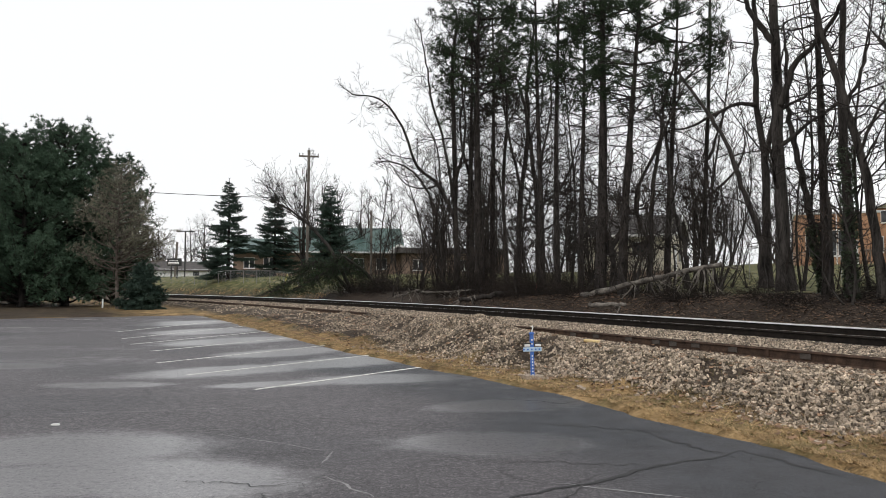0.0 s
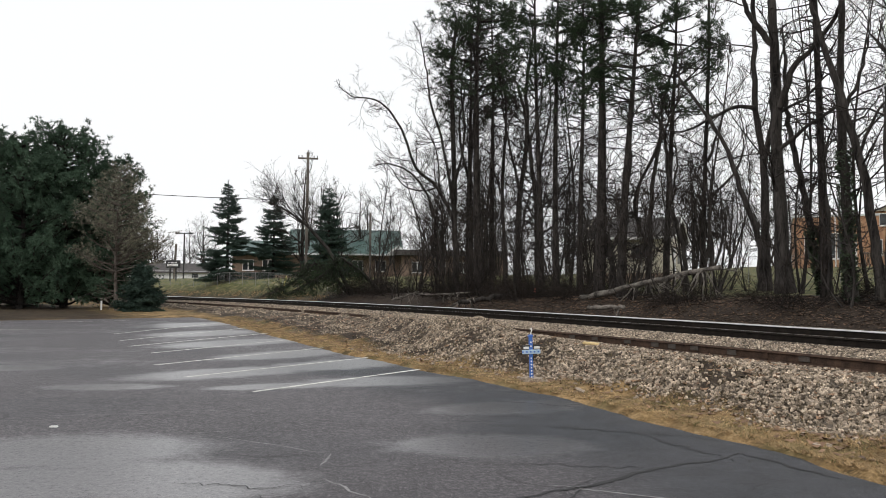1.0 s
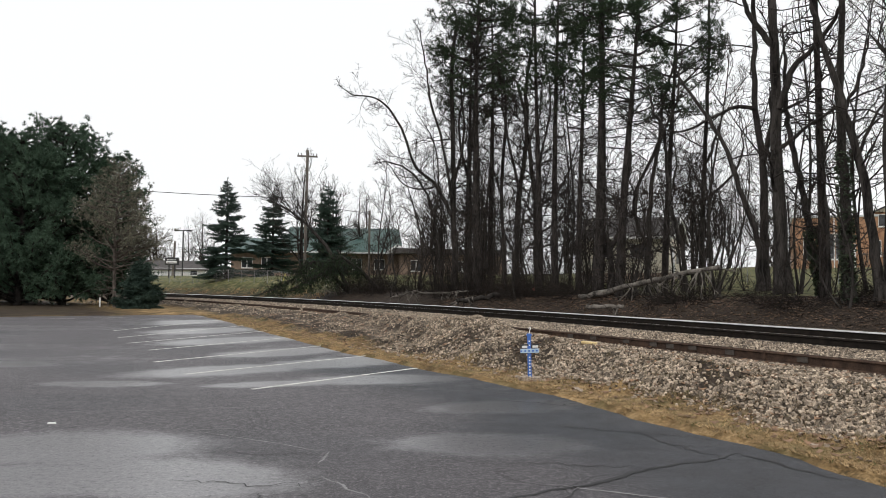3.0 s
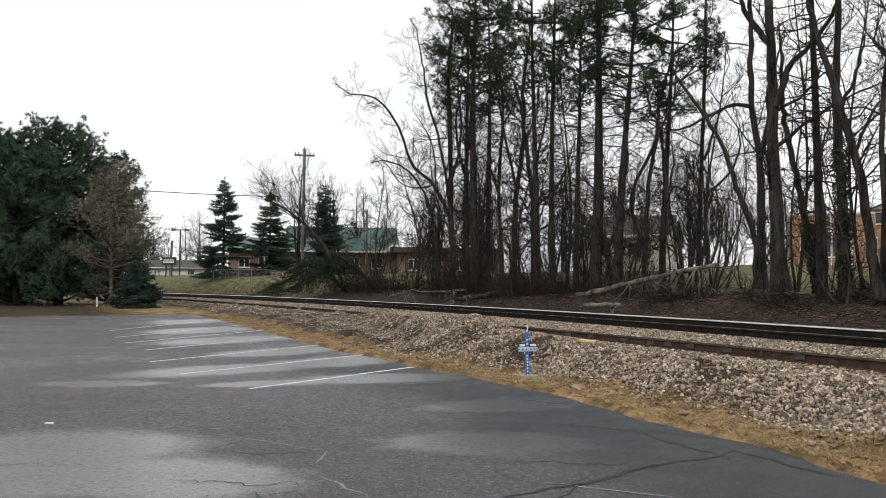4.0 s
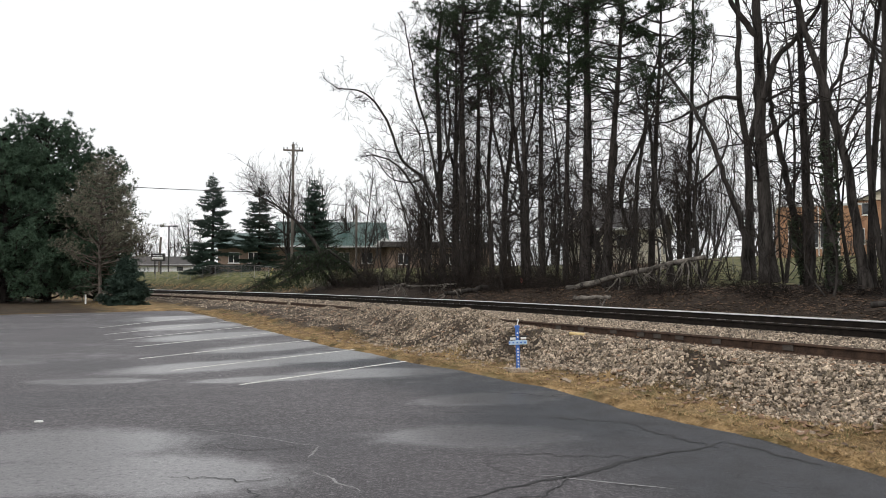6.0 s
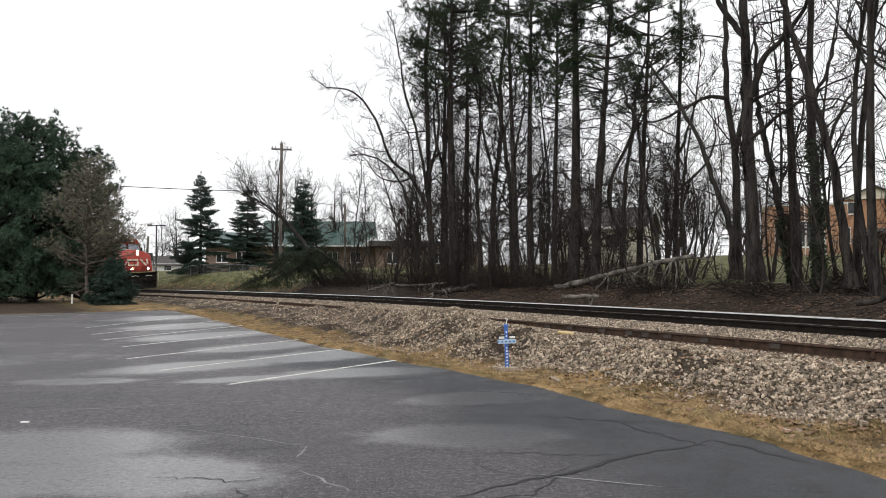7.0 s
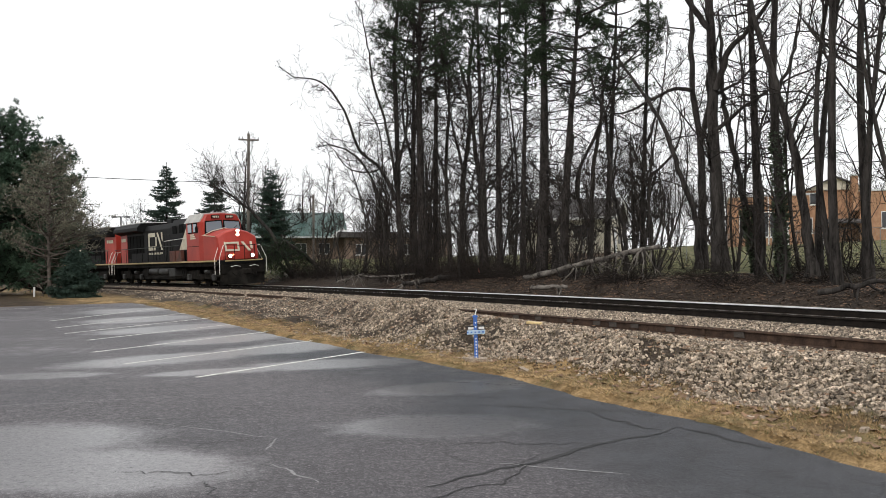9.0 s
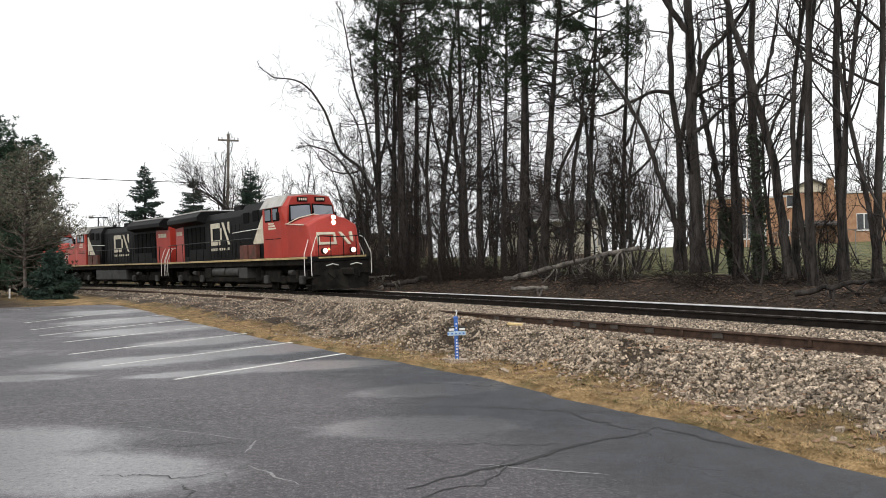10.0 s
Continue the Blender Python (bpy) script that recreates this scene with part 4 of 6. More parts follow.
# bare trees far behind the houses
fars = [bare_tree(*[(20, 85), (-2, 110), (42, 100)][k], 0.22, 0.02 * k, 11 + 1.5 * k, 700 + k, "bare tree far behind the houses", clear=0.18, limbs=13, levels=3, bend=0.4, fork=2, spread=1.3, counts=(6, 5, 4), thin=0.009, group="distant bare trees", twigmat=M_PALETWIG) for k in range(3)]
for i in range(30):
    a = rs.uniform(-12, 40)
    d = rs.uniform(80, 135)
    x, y = d * math.sin(radians(a)), d * math.cos(radians(a))
    copy_thing(fars[i % 3], Matrix.Translation((x, y, ground_z(x, y))) @ pose(0, 0, 0, 0, 0, rs.uniform(0, 360)) @ Matrix.Scale(rs.uniform(0.7, 1.1), 4))
for i in range(16):
    a, d = rs.uniform(-24, -10), rs.uniform(170, 260)
    x, y = d * math.sin(radians(a)), d * math.cos(radians(a))
    copy_thing(fars[i % 3], Matrix.Translation((x, y, ground_z(x, y))) @ pose(0, 0, 0, 0, 0, rs.uniform(0, 360)) @ Matrix.Scale(rs.uniform(0.7, 1.0), 4))

# evergreens beyond the end of the lot
big = dict(crown_from=0.04, per=9, stubs=6, mat=M_PINEGREEN, needle=0.2, blades=12, whorl=0.42, droop=0.0, group="evergreens by the lot", tip=0.6, bark=M_BARK, width=0.02, taper=0.5, clump=5)
pine_tree(-23.9, 50.5, 0.24, 0.0, 11.5, 801, "large dense green pine beside the parking lot", reach=4.4, **big)
pine_tree(-25.9, 49.0, 0.24, 0.0, 10.5, 802, "dense green pine beside the parking lot", reach=4.5, **big)
pine_tree(-21.2, 51.5, 0.2, -0.02, 9.6, 803, "green pine crowded against a taller one", reach=3.0, **big)
pine_tree(-31.5, 53.0, 0.24, 0.0, 11.4, 804, "dense green pine at the edge of the lot", reach=4.3, **big)
spruce_tree(-29.2, 54.5, 11.2, 2.6, 805, "dark pointed spruce behind the pines", group="evergreens by the lot")
pine_tree(-19.2, 47.2, 0.11, 0.0, 8.7, 806, "sparse half-dead pine with brown needles", crown_from=0.29, reach=3.5, per=6, stubs=22, mat=M_DEADNEEDLE, needle=0.13, blades=9, whorl=0.34, droop=0.0, group="evergreens by the lot", tip=0.4, bark=M_GREYTWIG, width=0.009, inner=0.3, rise=0.05, clump=5, taper=0.8)
spruce_tree(-17.0, 45.2, 2.7, 1.5, 807, "small dense blue-green spruce at the lot's edge", whorl=0.22, per=11, foot=0.02, group="evergreens by the lot", blades=12)
for x, y, h, r, seed in ((-22.1, 82, 10.3, 3.7, 810), (-18.2, 86, 9.2, 3.7, 811), (-11.4, 80, 9.4, 3.5, 812)):
    spruce_tree(x, y, h, r, seed, "tall green spruce on the lawn", gap=0.25, per=5, whorl=0.36, group="spruces on the lawn", blades=8, needle=0.24, width=0.03)


# ---- things along the line ----
M_BLUE = surface("blue painted wood", (0.03, 0.10, 0.36), (0.06, 0.17, 0.52), 6, 0.5, 0.1)
M_PALEBLUE = surface("pale blue painted wood", (0.30, 0.44, 0.60), (0.50, 0.62, 0.74), 8, 0.5, 0.1)
M_WHITE = surface("white paint", (0.62, 0.62, 0.60), (0.80, 0.80, 0.78), 3, 0.6, 0.05)
M_POLEWOOD = surface("weathered pole wood", (0.06, 0.052, 0.045), (0.19, 0.165, 0.14), 3, 0.9, 0.5, stretch=(1, 1, 0.15))
M_DARKMETAL = surface("dark painted metal", (0.012, 0.012, 0.013), (0.03, 0.03, 0.031), 6, 0.5, 0.05)
M_GALV = surface("galvanised steel", (0.20, 0.20, 0.20), (0.36, 0.36, 0.36), 8, 0.5, 0.05, 0.6)
M_YELLOW = surface("faded yellow plastic", (0.42, 0.36, 0.09), (0.62, 0.55, 0.20), 4, 0.6, 0.05)
M_PINK = surface("pink survey tape", (0.70, 0.16, 0.13), (0.85, 0.26, 0.20), 4, 0.7, 0)
M_BUFF = surface("buff splintered wood", (0.50, 0.36, 0.16), (0.72, 0.56, 0.30), 6, 0.8, 0.3)


def memorial_cross():
    x, y = 1.59, 14.15
    ob = tagged(new("memorial_cross"), "blue painted wooden memorial cross with pale arms", "cross")
    ob.matrix_world = pose(x, y, ground_z(x, y) - 0.02, 0, -1.5, 8)
    part("post", block("post", -0.032, 0.032, -0.022, 0.022, -0.15, 0.84, M_BLUE, 0.006), ob)
    part("crossbar", block("crossbar", -0.165, 0.165, -0.048, -0.022, 0.50, 0.575, M_PALEBLUE, 0.005), ob, "pale blue crossbar")
    for a, b in ((-0.14, -0.045), (0.05, 0.15)):
        part("nameplate", block("nameplate", a, b, -0.055, -0.03, 0.59, 0.63, M_WHITE, 0.004), ob, "small white plate")
        part("bracket", block("bracket", a - 0.02, b + 0.02, -0.045, -0.02, 0.63, 0.655, M_DARKMETAL, 0.003), ob)
    for k in range(9):
        z = 0.08 + 0.055 * k if k < 7 else 0.62 + 0.07 * (k - 7)
        part("letter_bar", block("letter_bar", -0.012, 0.012, -0.026, -0.021, z, z + 0.026, M_WHITE, 0.001), ob, "white lettering mark")
    for k in range(5):
        a = -0.17 + 0.07 * k
        part("letter_bar", block("letter_bar", a, a + 0.03, -0.052, -0.047, 0.525, 0.55, M_BLUE, 0.001), ob, "blue lettering mark")
    part("ribbon", pipe("ribbon", [(0.0, 0, 0.82), (0.01, -0.01, 0.88), (0.03, 0, 0.93), (0.025, 0.01, 0.96), (0.0, 0, 0.93)], 0.010, M_WHITE), ob, "white ribbon on top")
    part("crosspiece", block("crosspiece", -0.045, 0.045, -0.03, 0.03, 0.80, 0.825, M_BLUE, 0.004), ob)


memorial_cross()


def old_rails():
    """Rusty rail of a lifted siding, in two lengths."""
    near = tagged(new("old_rail"), "rusty disused rail half sunk in ballast", "rail", "disused rails")
    part("rail", rail_mesh("rail", -26, 13.2, 2.05, 0.015, [M_RUST, M_RUST], 1.0, drift=0.048), near)
    patch = block("clip", -0.11, 0.11, -0.012, 0.012, -0.045, 0.045, M_PATCH, 0.006)
    joint = block("joint_bar", -0.03, 0.03, -0.02, 0.02, -0.075, 0.06, M_RUST, 0.006)
    r = random.Random(3)
    for i in range(70):
        s = -22 + i * 0.5 + r.uniform(-0.1, 0.1)
        if r.random() < 0.35:
            part("clip", patch, near, m=railpose(s, 2.05 + 0.048 * (s + 26) + 0.016, -0.065 + r.uniform(-0.012, 0.012)))
        if r.random() < 0.22:
            part("joint_bar", joint, near, m=railpose(s + 0.2, 2.05 + 0.048 * (s + 26) + 0.03, -0.05))
    far = tagged(new("old_rail"), "rusty disused rail with a cut end on ballast", "rail", "disused rails")
    part("rail", rail_mesh("rail", 16.2, 30.5, 3.75, -0.015, [M_RUST, M_RUST], 1.0), far)
    part("rail", rail_mesh("rail", 30.6, 62, 3.9, -0.01, [M_RUST, M_RUST], 1.0), far)


old_rails()


def utility_pole(x, y, height, r, label, arm=1.7, turn=20, lean=0.0):
    ob = tagged(new("utility_pole"), label, "utility pole")
    ob.matrix_world = pose(x, y, ground_z(x, y), 0, lean, turn)
    part("pole", pipe("pole", [(0, 0, -0.3), (0, 0, height * 0.5), (0, 0, height)], r, M_POLEWOOD, 10), ob)
    if arm:
        part("crossarm", block("crossarm", -arm / 2, arm / 2, -0.14, -0.02, height - 0.62, height - 0.48, M_POLEWOOD, 0.01), ob)
        for sg in (-1, 1):
            part("brace", pipe("brace", [(sg * arm * 0.3, -0.1, height - 0.6), (0, -0.14, height - 1.2)], 0.018, M_GALV, 5), ob)
        for a in (-0.46, -0.3, 0.3, 0.46):
            part("insulator", drum("insulator", (a * arm, -0.08, height - 0.48), (a * arm, -0.08, height - 0.28), 0.045, M_GALV, 8), ob)
        part("insulator", drum("insulator", (0, 0, height), (0, 0, height + 0.22), 0.045, M_GALV, 8), ob)
    return ob


utility_pole(-11.95, 70.0, 11.3, 0.125, "tall weathered wooden pole with a crossarm", 1.75, 10, 0.4)
utility_pole(-5.95, 66.0, 6.1, 0.09, "short dark wooden pole without arms", 0)
utility_pole(-40.3, 120.0, 5.3, 0.16, "distant leaning wooden pole", 0, 0, 3.0)


def cable(a, b, sag, r=0.016):
    pts = []
    for i in range(25):
        f = i / 24
        pts.append((a[0] + (b[0] - a[0]) * f, a[1] + (b[1] - a[1]) * f, a[2] + (b[2] - a[2]) * f - sag * 4 * f * (1 - f)))
    return tagged(new("cable", pipe("cable", pts, r, M_DARKMETAL, 4)), "thin dark overhead cable hung from a pole", "cable", "overhead cables")


cable((-11.95, 70, 9.4), (-52, 82, 13.2), 0.5, 0.03)
cable((-11.95, 70, 9.2), (-5.95, 66, 7.8), 0.2, 0.02)


def lamp_post(x, y, h):
    ob = tagged(new("lamp_post"), "distant thin metal parking lot lamp post", "lamp post")
    ob.location = (x, y, ground_z(x, y))
    part("mast", pipe("mast", [(0, 0, 0), (0, 0, h)], 0.10, M_DARKMETAL, 8), ob)
    part("arm", block("arm", -1.1, 1.1, -0.05, 0.05, h - 0.05, h + 0.08, M_DARKMETAL, 0.01), ob)
    for sg in (-1, 1):
        part("lamp_head", block("lamp_head", sg * 0.9 - 0.3, sg * 0.9 + 0.3, -0.2, 0.2, h - 0.1, h + 0.1, M_DARKMETAL, 0.03), ob)


lamp_post(-35.6, 110, 6.3)


def roadside_sign(x, y):
    ob = tagged(new("sign"), "dark roadside sign with a pale panel on two posts", "sign")
    ob.matrix_world = pose(x, y, ground_z(x, y), 0, 0, -18)
    for sg in (-1, 1):
        part("post", block("post", sg * 0.42 - 0.06, sg * 0.42 + 0.06, -0.06, 0.06, -0.2, 1.55, M_DARKMETAL, 0.01), ob)
    part("panel", block("panel", -0.95, 0.95, -0.12, 0.12, 1.5, 2.42, M_DARKMETAL, 0.03), ob)
    part("face", block("face", -0.75, 0.75, -0.135, -0.11, 1.72, 2.0, M_WHITE, 0.005), ob, "pale sign face")
    for k in range(7):
        a = -0.6 + 0.18 * k
        part("letter_bar", block("letter_bar", a, a + 0.11, -0.14, -0.12, 2.1, 2.2, M_WHITE, 0.002), ob)
        part("letter_bar", block("letter_bar", a, a + 0.11, -0.142, -0.13, 1.81, 1.89, M_DARKMETAL, 0.002), ob)


roadside_sign(-32.0, 95.0)


def chain_fence(s0, s1, u, step, label, h=1.15):
    ob = tagged(new("fence"), label, "fence")
    pts = []
    s = s0
    while s <= s1:
        p = along(s, u)
        z = ground_z(p.x, p.y)
        part("post", pipe("post", [(p.x, p.y, z - 0.2), (p.x, p.y, z + h)], 0.02, M_GALV, 6), ob)
        pts.append((p.x, p.y, z + h - 0.02))
        s += step
    part("top_rail", pipe("top_rail", pts, 0.013, M_GALV, 6), ob)
    wires = Tubes()
    for a, b in zip(pts, pts[1:]):
        a, b = np.array(a), np.array(b)
        n = int(np.linalg.norm(b - a) / 0.14)
        for k in range(n):
            q = a + (b - a) * k / n
            for d in (-1, 1):
                e = q + (b - a) / np.linalg.norm(b - a) * d * h * 0.85
                wires.add([q, e - np.array([0, 0, h * 0.95])], [0.0022, 0.0022], 3)
    part("mesh", wires.mesh("mesh", M_GALV), ob, "thin wire mesh")


chain_fence(50, 110, -7.4, 2.6, "low chain-link fence along the lawn")
chain_fence(-16, 44, -20.5, 2.6, "weathered chain-link fence behind the trees", 1.5)


def thin_stake(x, y, h, mat, label, lean=0.0, r=0.02, tape=False):
    ob = tagged(new("stake"), label, "stake")
    ob.matrix_world = pose(x, y, ground_z(x, y), 0, lean, 0)
    part("rod", pipe("rod", [(0, 0, -0.15), (0, 0, h)], r, mat, 6), ob)
    if tape:
        part("tape", block("tape", -0.05, 0.05, -0.02, 0.02, h - 0.28, h, M_PINK, 0.01), ob, "pink survey tape")


thin_stake(-13.4, 67.0, 1.5, M_YELLOW, "leaning yellow marker tube by the fence", 14, 0.05)
thin_stake(4.95, 42.5, 0.6, M_POLEWOOD, "wooden survey stake with pink tape", 0, 0.02, True)
thin_stake(-20.0, 47.0, 0.55, M_WHITE, "small pale marker post beside the bush", 0, 0.05)


# ---- fallen timber on the bank ----
def fallen_log(a, b, r0, r1, seed, label, stubs=14, mat=None, stub_len=(0.5, 1.4)):
    rng = np.random.default_rng(seed)
    a, b = np.array(a, float), np.array(b, float)
    n = 14
    pts = [a + (b - a) * i / n + rng.normal(0, 0.03, 3) for i in range(n + 1)]
    ob = tagged(new("fallen_log"), label, "log", "fallen timber")
    t = Tubes()
    rad = np.linspace(r0, r1, n + 1) * rng.uniform(0.82, 1.15, n + 1)
    t.add([pts[0] - (b - a) * 0.002] + pts + [pts[-1] + (b - a) * 0.002], [0.01] + list(rad) + [0.01], 11)
    part("trunk", t.mesh("trunk", mat or M_DEADWOOD), ob)
    if stubs:
        w = Tubes()
        for k in range(stubs):
            f = rng.uniform(0.3, 1.0)
            q = a + (b - a) * f
            d = np.array([rng.uniform(-0.6, 0.6), rng.uniform(-0.8, 0.3), rng.uniform(-1.0, 0.1)])
            ln = rng.uniform(*stub_len)
            path = bent_path(rng, q, d, ln, 5, 0.14, -0.06)
            w.add(path, np.linspace(0.04, 0.014, 6), 5)
            for _ in range(2):
                j = rng.integers(2, 5)
                w.add(bent_path(rng, path[j], side_way(rng, d / np.linalg.norm(d), 0.7), ln * 0.4, 3, 0.15, -0.05), np.linspace(0.016, 0.007, 4), 4)
        part("broken_branch", w.mesh("broken_branch", mat or M_DEADWOOD), ob, "broken weathered branches")
    return ob


fallen_log((6.4, 36.7, 1.28), (10.5, 30.0, 2.62), 0.14, 0.095, 900, "grey fallen tree trunk propped above the bank", 22, None, (0.6, 1.5))
fallen_log((3.6, 42.5, 1.35), (0.9, 41.0, 1.0), 0.16, 0.12, 901, "dark fallen log lying on the bank", 5, M_BARK, (0.3, 0.7))
fallen_log((5.6, 30.7, 1.0), (6.9, 29.9, 1.05), 0.10, 0.07, 902, "pale bark-stripped log beside the track", 4, None, (0.3, 0.8))
fallen_log((11.7, 20.9, 1.05), (13.8, 19.6, 1.45), 0.08, 0.05, 903, "dark fallen log lying on leaves", 5, M_BARK, (0.3, 0.9))
fallen_log((11.3, 16.6, 1.0), (13.6, 17.4, 1.3), 0.08, 0.05, 904, "dark fallen log lying on leaves", 4, M_BARK, (0.3, 0.9))
fallen_log((-1.2, 47.0, 1.3), (1.6, 45.0, 1.5), 0.07, 0.04, 905, "thin grey fallen branch on the bank", 8, None, (0.4, 1.0))
fallen_log((0.6, 41.8, 0.85), (1.7, 41.0, 1.25), 0.05, 0.03, 906, "thin grey fallen branch on the bank", 6, None, (0.4, 1.0))
fallen_log((-3.0, 48.4, 1.0), (-1.3, 46.4, 1.5), 0.06, 0.03, 907, "thin grey fallen branch on the bank", 8, None, (0.4, 1.0))


def leaning_tree():
    """A bare tree leaning far over, with a collapsed conifer hung up in it."""
    rng = np.random.default_rng(40)
    wood, twigs = Tubes(), Tubes()
    spec = {"wobble": 0.11, "lift": 0.05, "levels": 3, "counts": (7, 6, 5), "thin": 0.006}
    path = np.array([(0, 0, -0.2), (-0.9, 0.2, 1.7), (-1.9, 0.5, 3.4), (-3.4, 0.8, 5.0), (-4.7, 1.0, 6.0), (-6.4, 1.2, 6.9)])
    wood.add(path, [0.17, 0.15, 0.13, 0.10, 0.07, 0.03], 9)
    for k in range(30):
        f = 0.5 + 0.5 * k / 30
        i = min(int(f * 5), 4)
        q = path[i] + (path[i + 1] - path[i]) * (f * 5 - i)
        limb(rng, wood, twigs, q, (rng.uniform(-0.9, 0.25), rng.uniform(-0.6, 0.6), rng.uniform(0.25, 0.9)), rng.uniform(2.4, 4.4) * (1.35 - 0.6 * f), 0.024, 1, spec)
    return finish_tree("bare_tree", -6.5, 58.0, wood, twigs, "bare tree leaning far over the bank", "tree", "trees of the wood", M_BARK, M_TWIG)


leaning_tree()


def fallen_conifer(x, y, seed):
    rng = np.random.default_rng(seed)
    wood = Tubes()
    path = np.array([(1.5, 0, 0.2), (0.2, 0, 1.6), (-1.2, -0.2, 2.6), (-2.4, -0.4, 1.4), (-4.4, -0.6, 0.3)])
    wood.add(path, [0.16, 0.13, 0.1, 0.07, 0.03], 8)
    centers, ways = [], []
    for k in range(240):
        f = rng.uniform(0.15, 1.0) * 4
        i = min(int(f), 3)
        q = path[i] + (path[i + 1] - path[i]) * (f - i)
        b = bent_path(rng, q, (rng.uniform(-1.0, 0.5), rng.uniform(-0.8, 0.8), rng.uniform(-0.9, 0.5)), rng.uniform(0.7, 2.0), 5, 0.12, -0.10)
        b[:, 2] = np.maximum(b[:, 2], 0.05)
        wood.add(b, np.linspace(0.022, 0.007, 6), 3)
        for j in range(1, 6):
            for _ in range(2):
                centers.append(b[j] + rng.normal(0, 0.10, 3))
                ways.append(np.array([-0.3, 0, -0.8]))
    crown = tuft_mesh("crown", centers, ways, rng, M_PINE, 5, 0.21, 0.009, 0.7)
    return finish_tree("fallen_tree", x, y, wood, crown, "toppled dark conifer with drooping dead boughs", "tree", "fallen timber", M_BARK, None)


fallen_conifer(-8.2, 59.0, 41)
fallen_conifer(-6.0, 57.5, 42)


# ---- buildings beyond the trees ----
M_TANBRICK = surface("tan brick", (0.15, 0.105, 0.08), (0.26, 0.19, 0.145), 3, 0.9, 0.2, fine=30)
M_ORANGEBRICK = surface("orange brick", (0.28, 0.15, 0.085), (0.45, 0.265, 0.155), 2.5, 0.9, 0.2, fine=30)
M_CREAMSIDE = surface("cream siding", (0.50, 0.46, 0.36), (0.68, 0.63, 0.51), 1.5, 0.7, 0.1, stretch=(0.3, 0.3, 5))
M_SHINGLE = surface("dark roof shingles", (0.035, 0.032, 0.032), (0.10, 0.092, 0.088), 3, 0.9, 0.4, fine=20)
M_GREENROOF = surface("green standing-seam metal", (0.022, 0.06, 0.05), (0.055, 0.115, 0.10), 1.5, 0.4, 0.05, 0.2)
M_PALEROOF = surface("pale flat roof edge", (0.45, 0.47, 0.47), (0.62, 0.64, 0.63), 2, 0.6, 0.05)
M_PANE = surface("dark window glass", (0.02, 0.022, 0.025), (0.06, 0.065, 0.07), 1, 0.12, 0)
M_GREYDOOR = surface("white panel door", (0.55, 0.56, 0.56), (0.72, 0.73, 0.73), 2, 0.6, 0.05)


def window(parent, x, z, w, h, y, trim=None):
    """A framed window in a wall that faces -y."""
    fr = part("window", block("window", x - w / 2, x + w / 2, y - 0.06, y + 0.05, z, z + h, trim or M_WHITE, 0.01), parent, "framed window")
    k = max(1, round(w / 0.9))
    for i in range(k):
        a = x - w / 2 + w * i / k
        part("pane", block("pane", a + 0.06, a + w / k - 0.06, y - 0.075, y - 0.02, z + 0.07, z + h - 0.07, M_PANE, 0.004), fr)
    part("sill", block("sill", x - w / 2 - 0.06, x + w / 2 + 0.06, y - 0.12, y, z - 0.07, z, trim or M_WHITE, 0.01), fr)


def gable_roof(name, x0, x1, y0, y1, z, rise, mat, over=0.35, along_x=True, thick=0.14):
    """Two roof slabs that meet in a ridge along x or along y."""
    if along_x:
        m, e = (y0 + y1) / 2, over
        k = rise / ((y1 - y0) / 2)
        a = [(x0 - e, y0 - e, z - e * k), (x1 + e, y0 - e, z - e * k), (x1 + e, m, z + rise), (x0 - e, m, z + rise)]
        b = [(x0 - e, m, z + rise), (x1 + e, m, z + rise), (x1 + e, y1 + e, z - e * k), (x0 - e, y1 + e, z - e * k)]
    else:
        m, e = (x0 + x1) / 2, over
        k = rise / ((x1 - x0) / 2)
        a = [(x0 - e, y1 + e, z - e * k), (x0 - e, y0 - e, z - e * k), (m, y0 - e, z + rise), (m, y1 + e, z + rise)]
        b = [(m, y1 + e, z + rise), (m, y0 - e, z + rise), (x1 + e, y0 - e, z - e * k), (x1 + e, y1 + e, z - e * k)]
    v, f = [], []
    for q in (a, b):
        n = len(v)
        v += q + [(p[0], p[1], p[2] - thick) for p in q]
        f += [(n, n + 1, n + 2, n + 3), (n + 7, n + 6, n + 5, n + 4)] + [(n + i, n + 4 + i, n + 4 + (i + 1) % 4, n + (i + 1) % 4) for i in range(4)]
    return mesh_of(name, v, f, mat)


def gable_wall(name, m, half, y, z, rise, mat, along_x, thick=0.15):
    if along_x:
        pts = [(y, m - half, z), (y, m + half, z), (y, m, z + rise)]
    else:
        pts = [(m + half, y, z), (m - half, y, z), (m, y, z + rise)]
    return slab(name, pts, thick, mat)


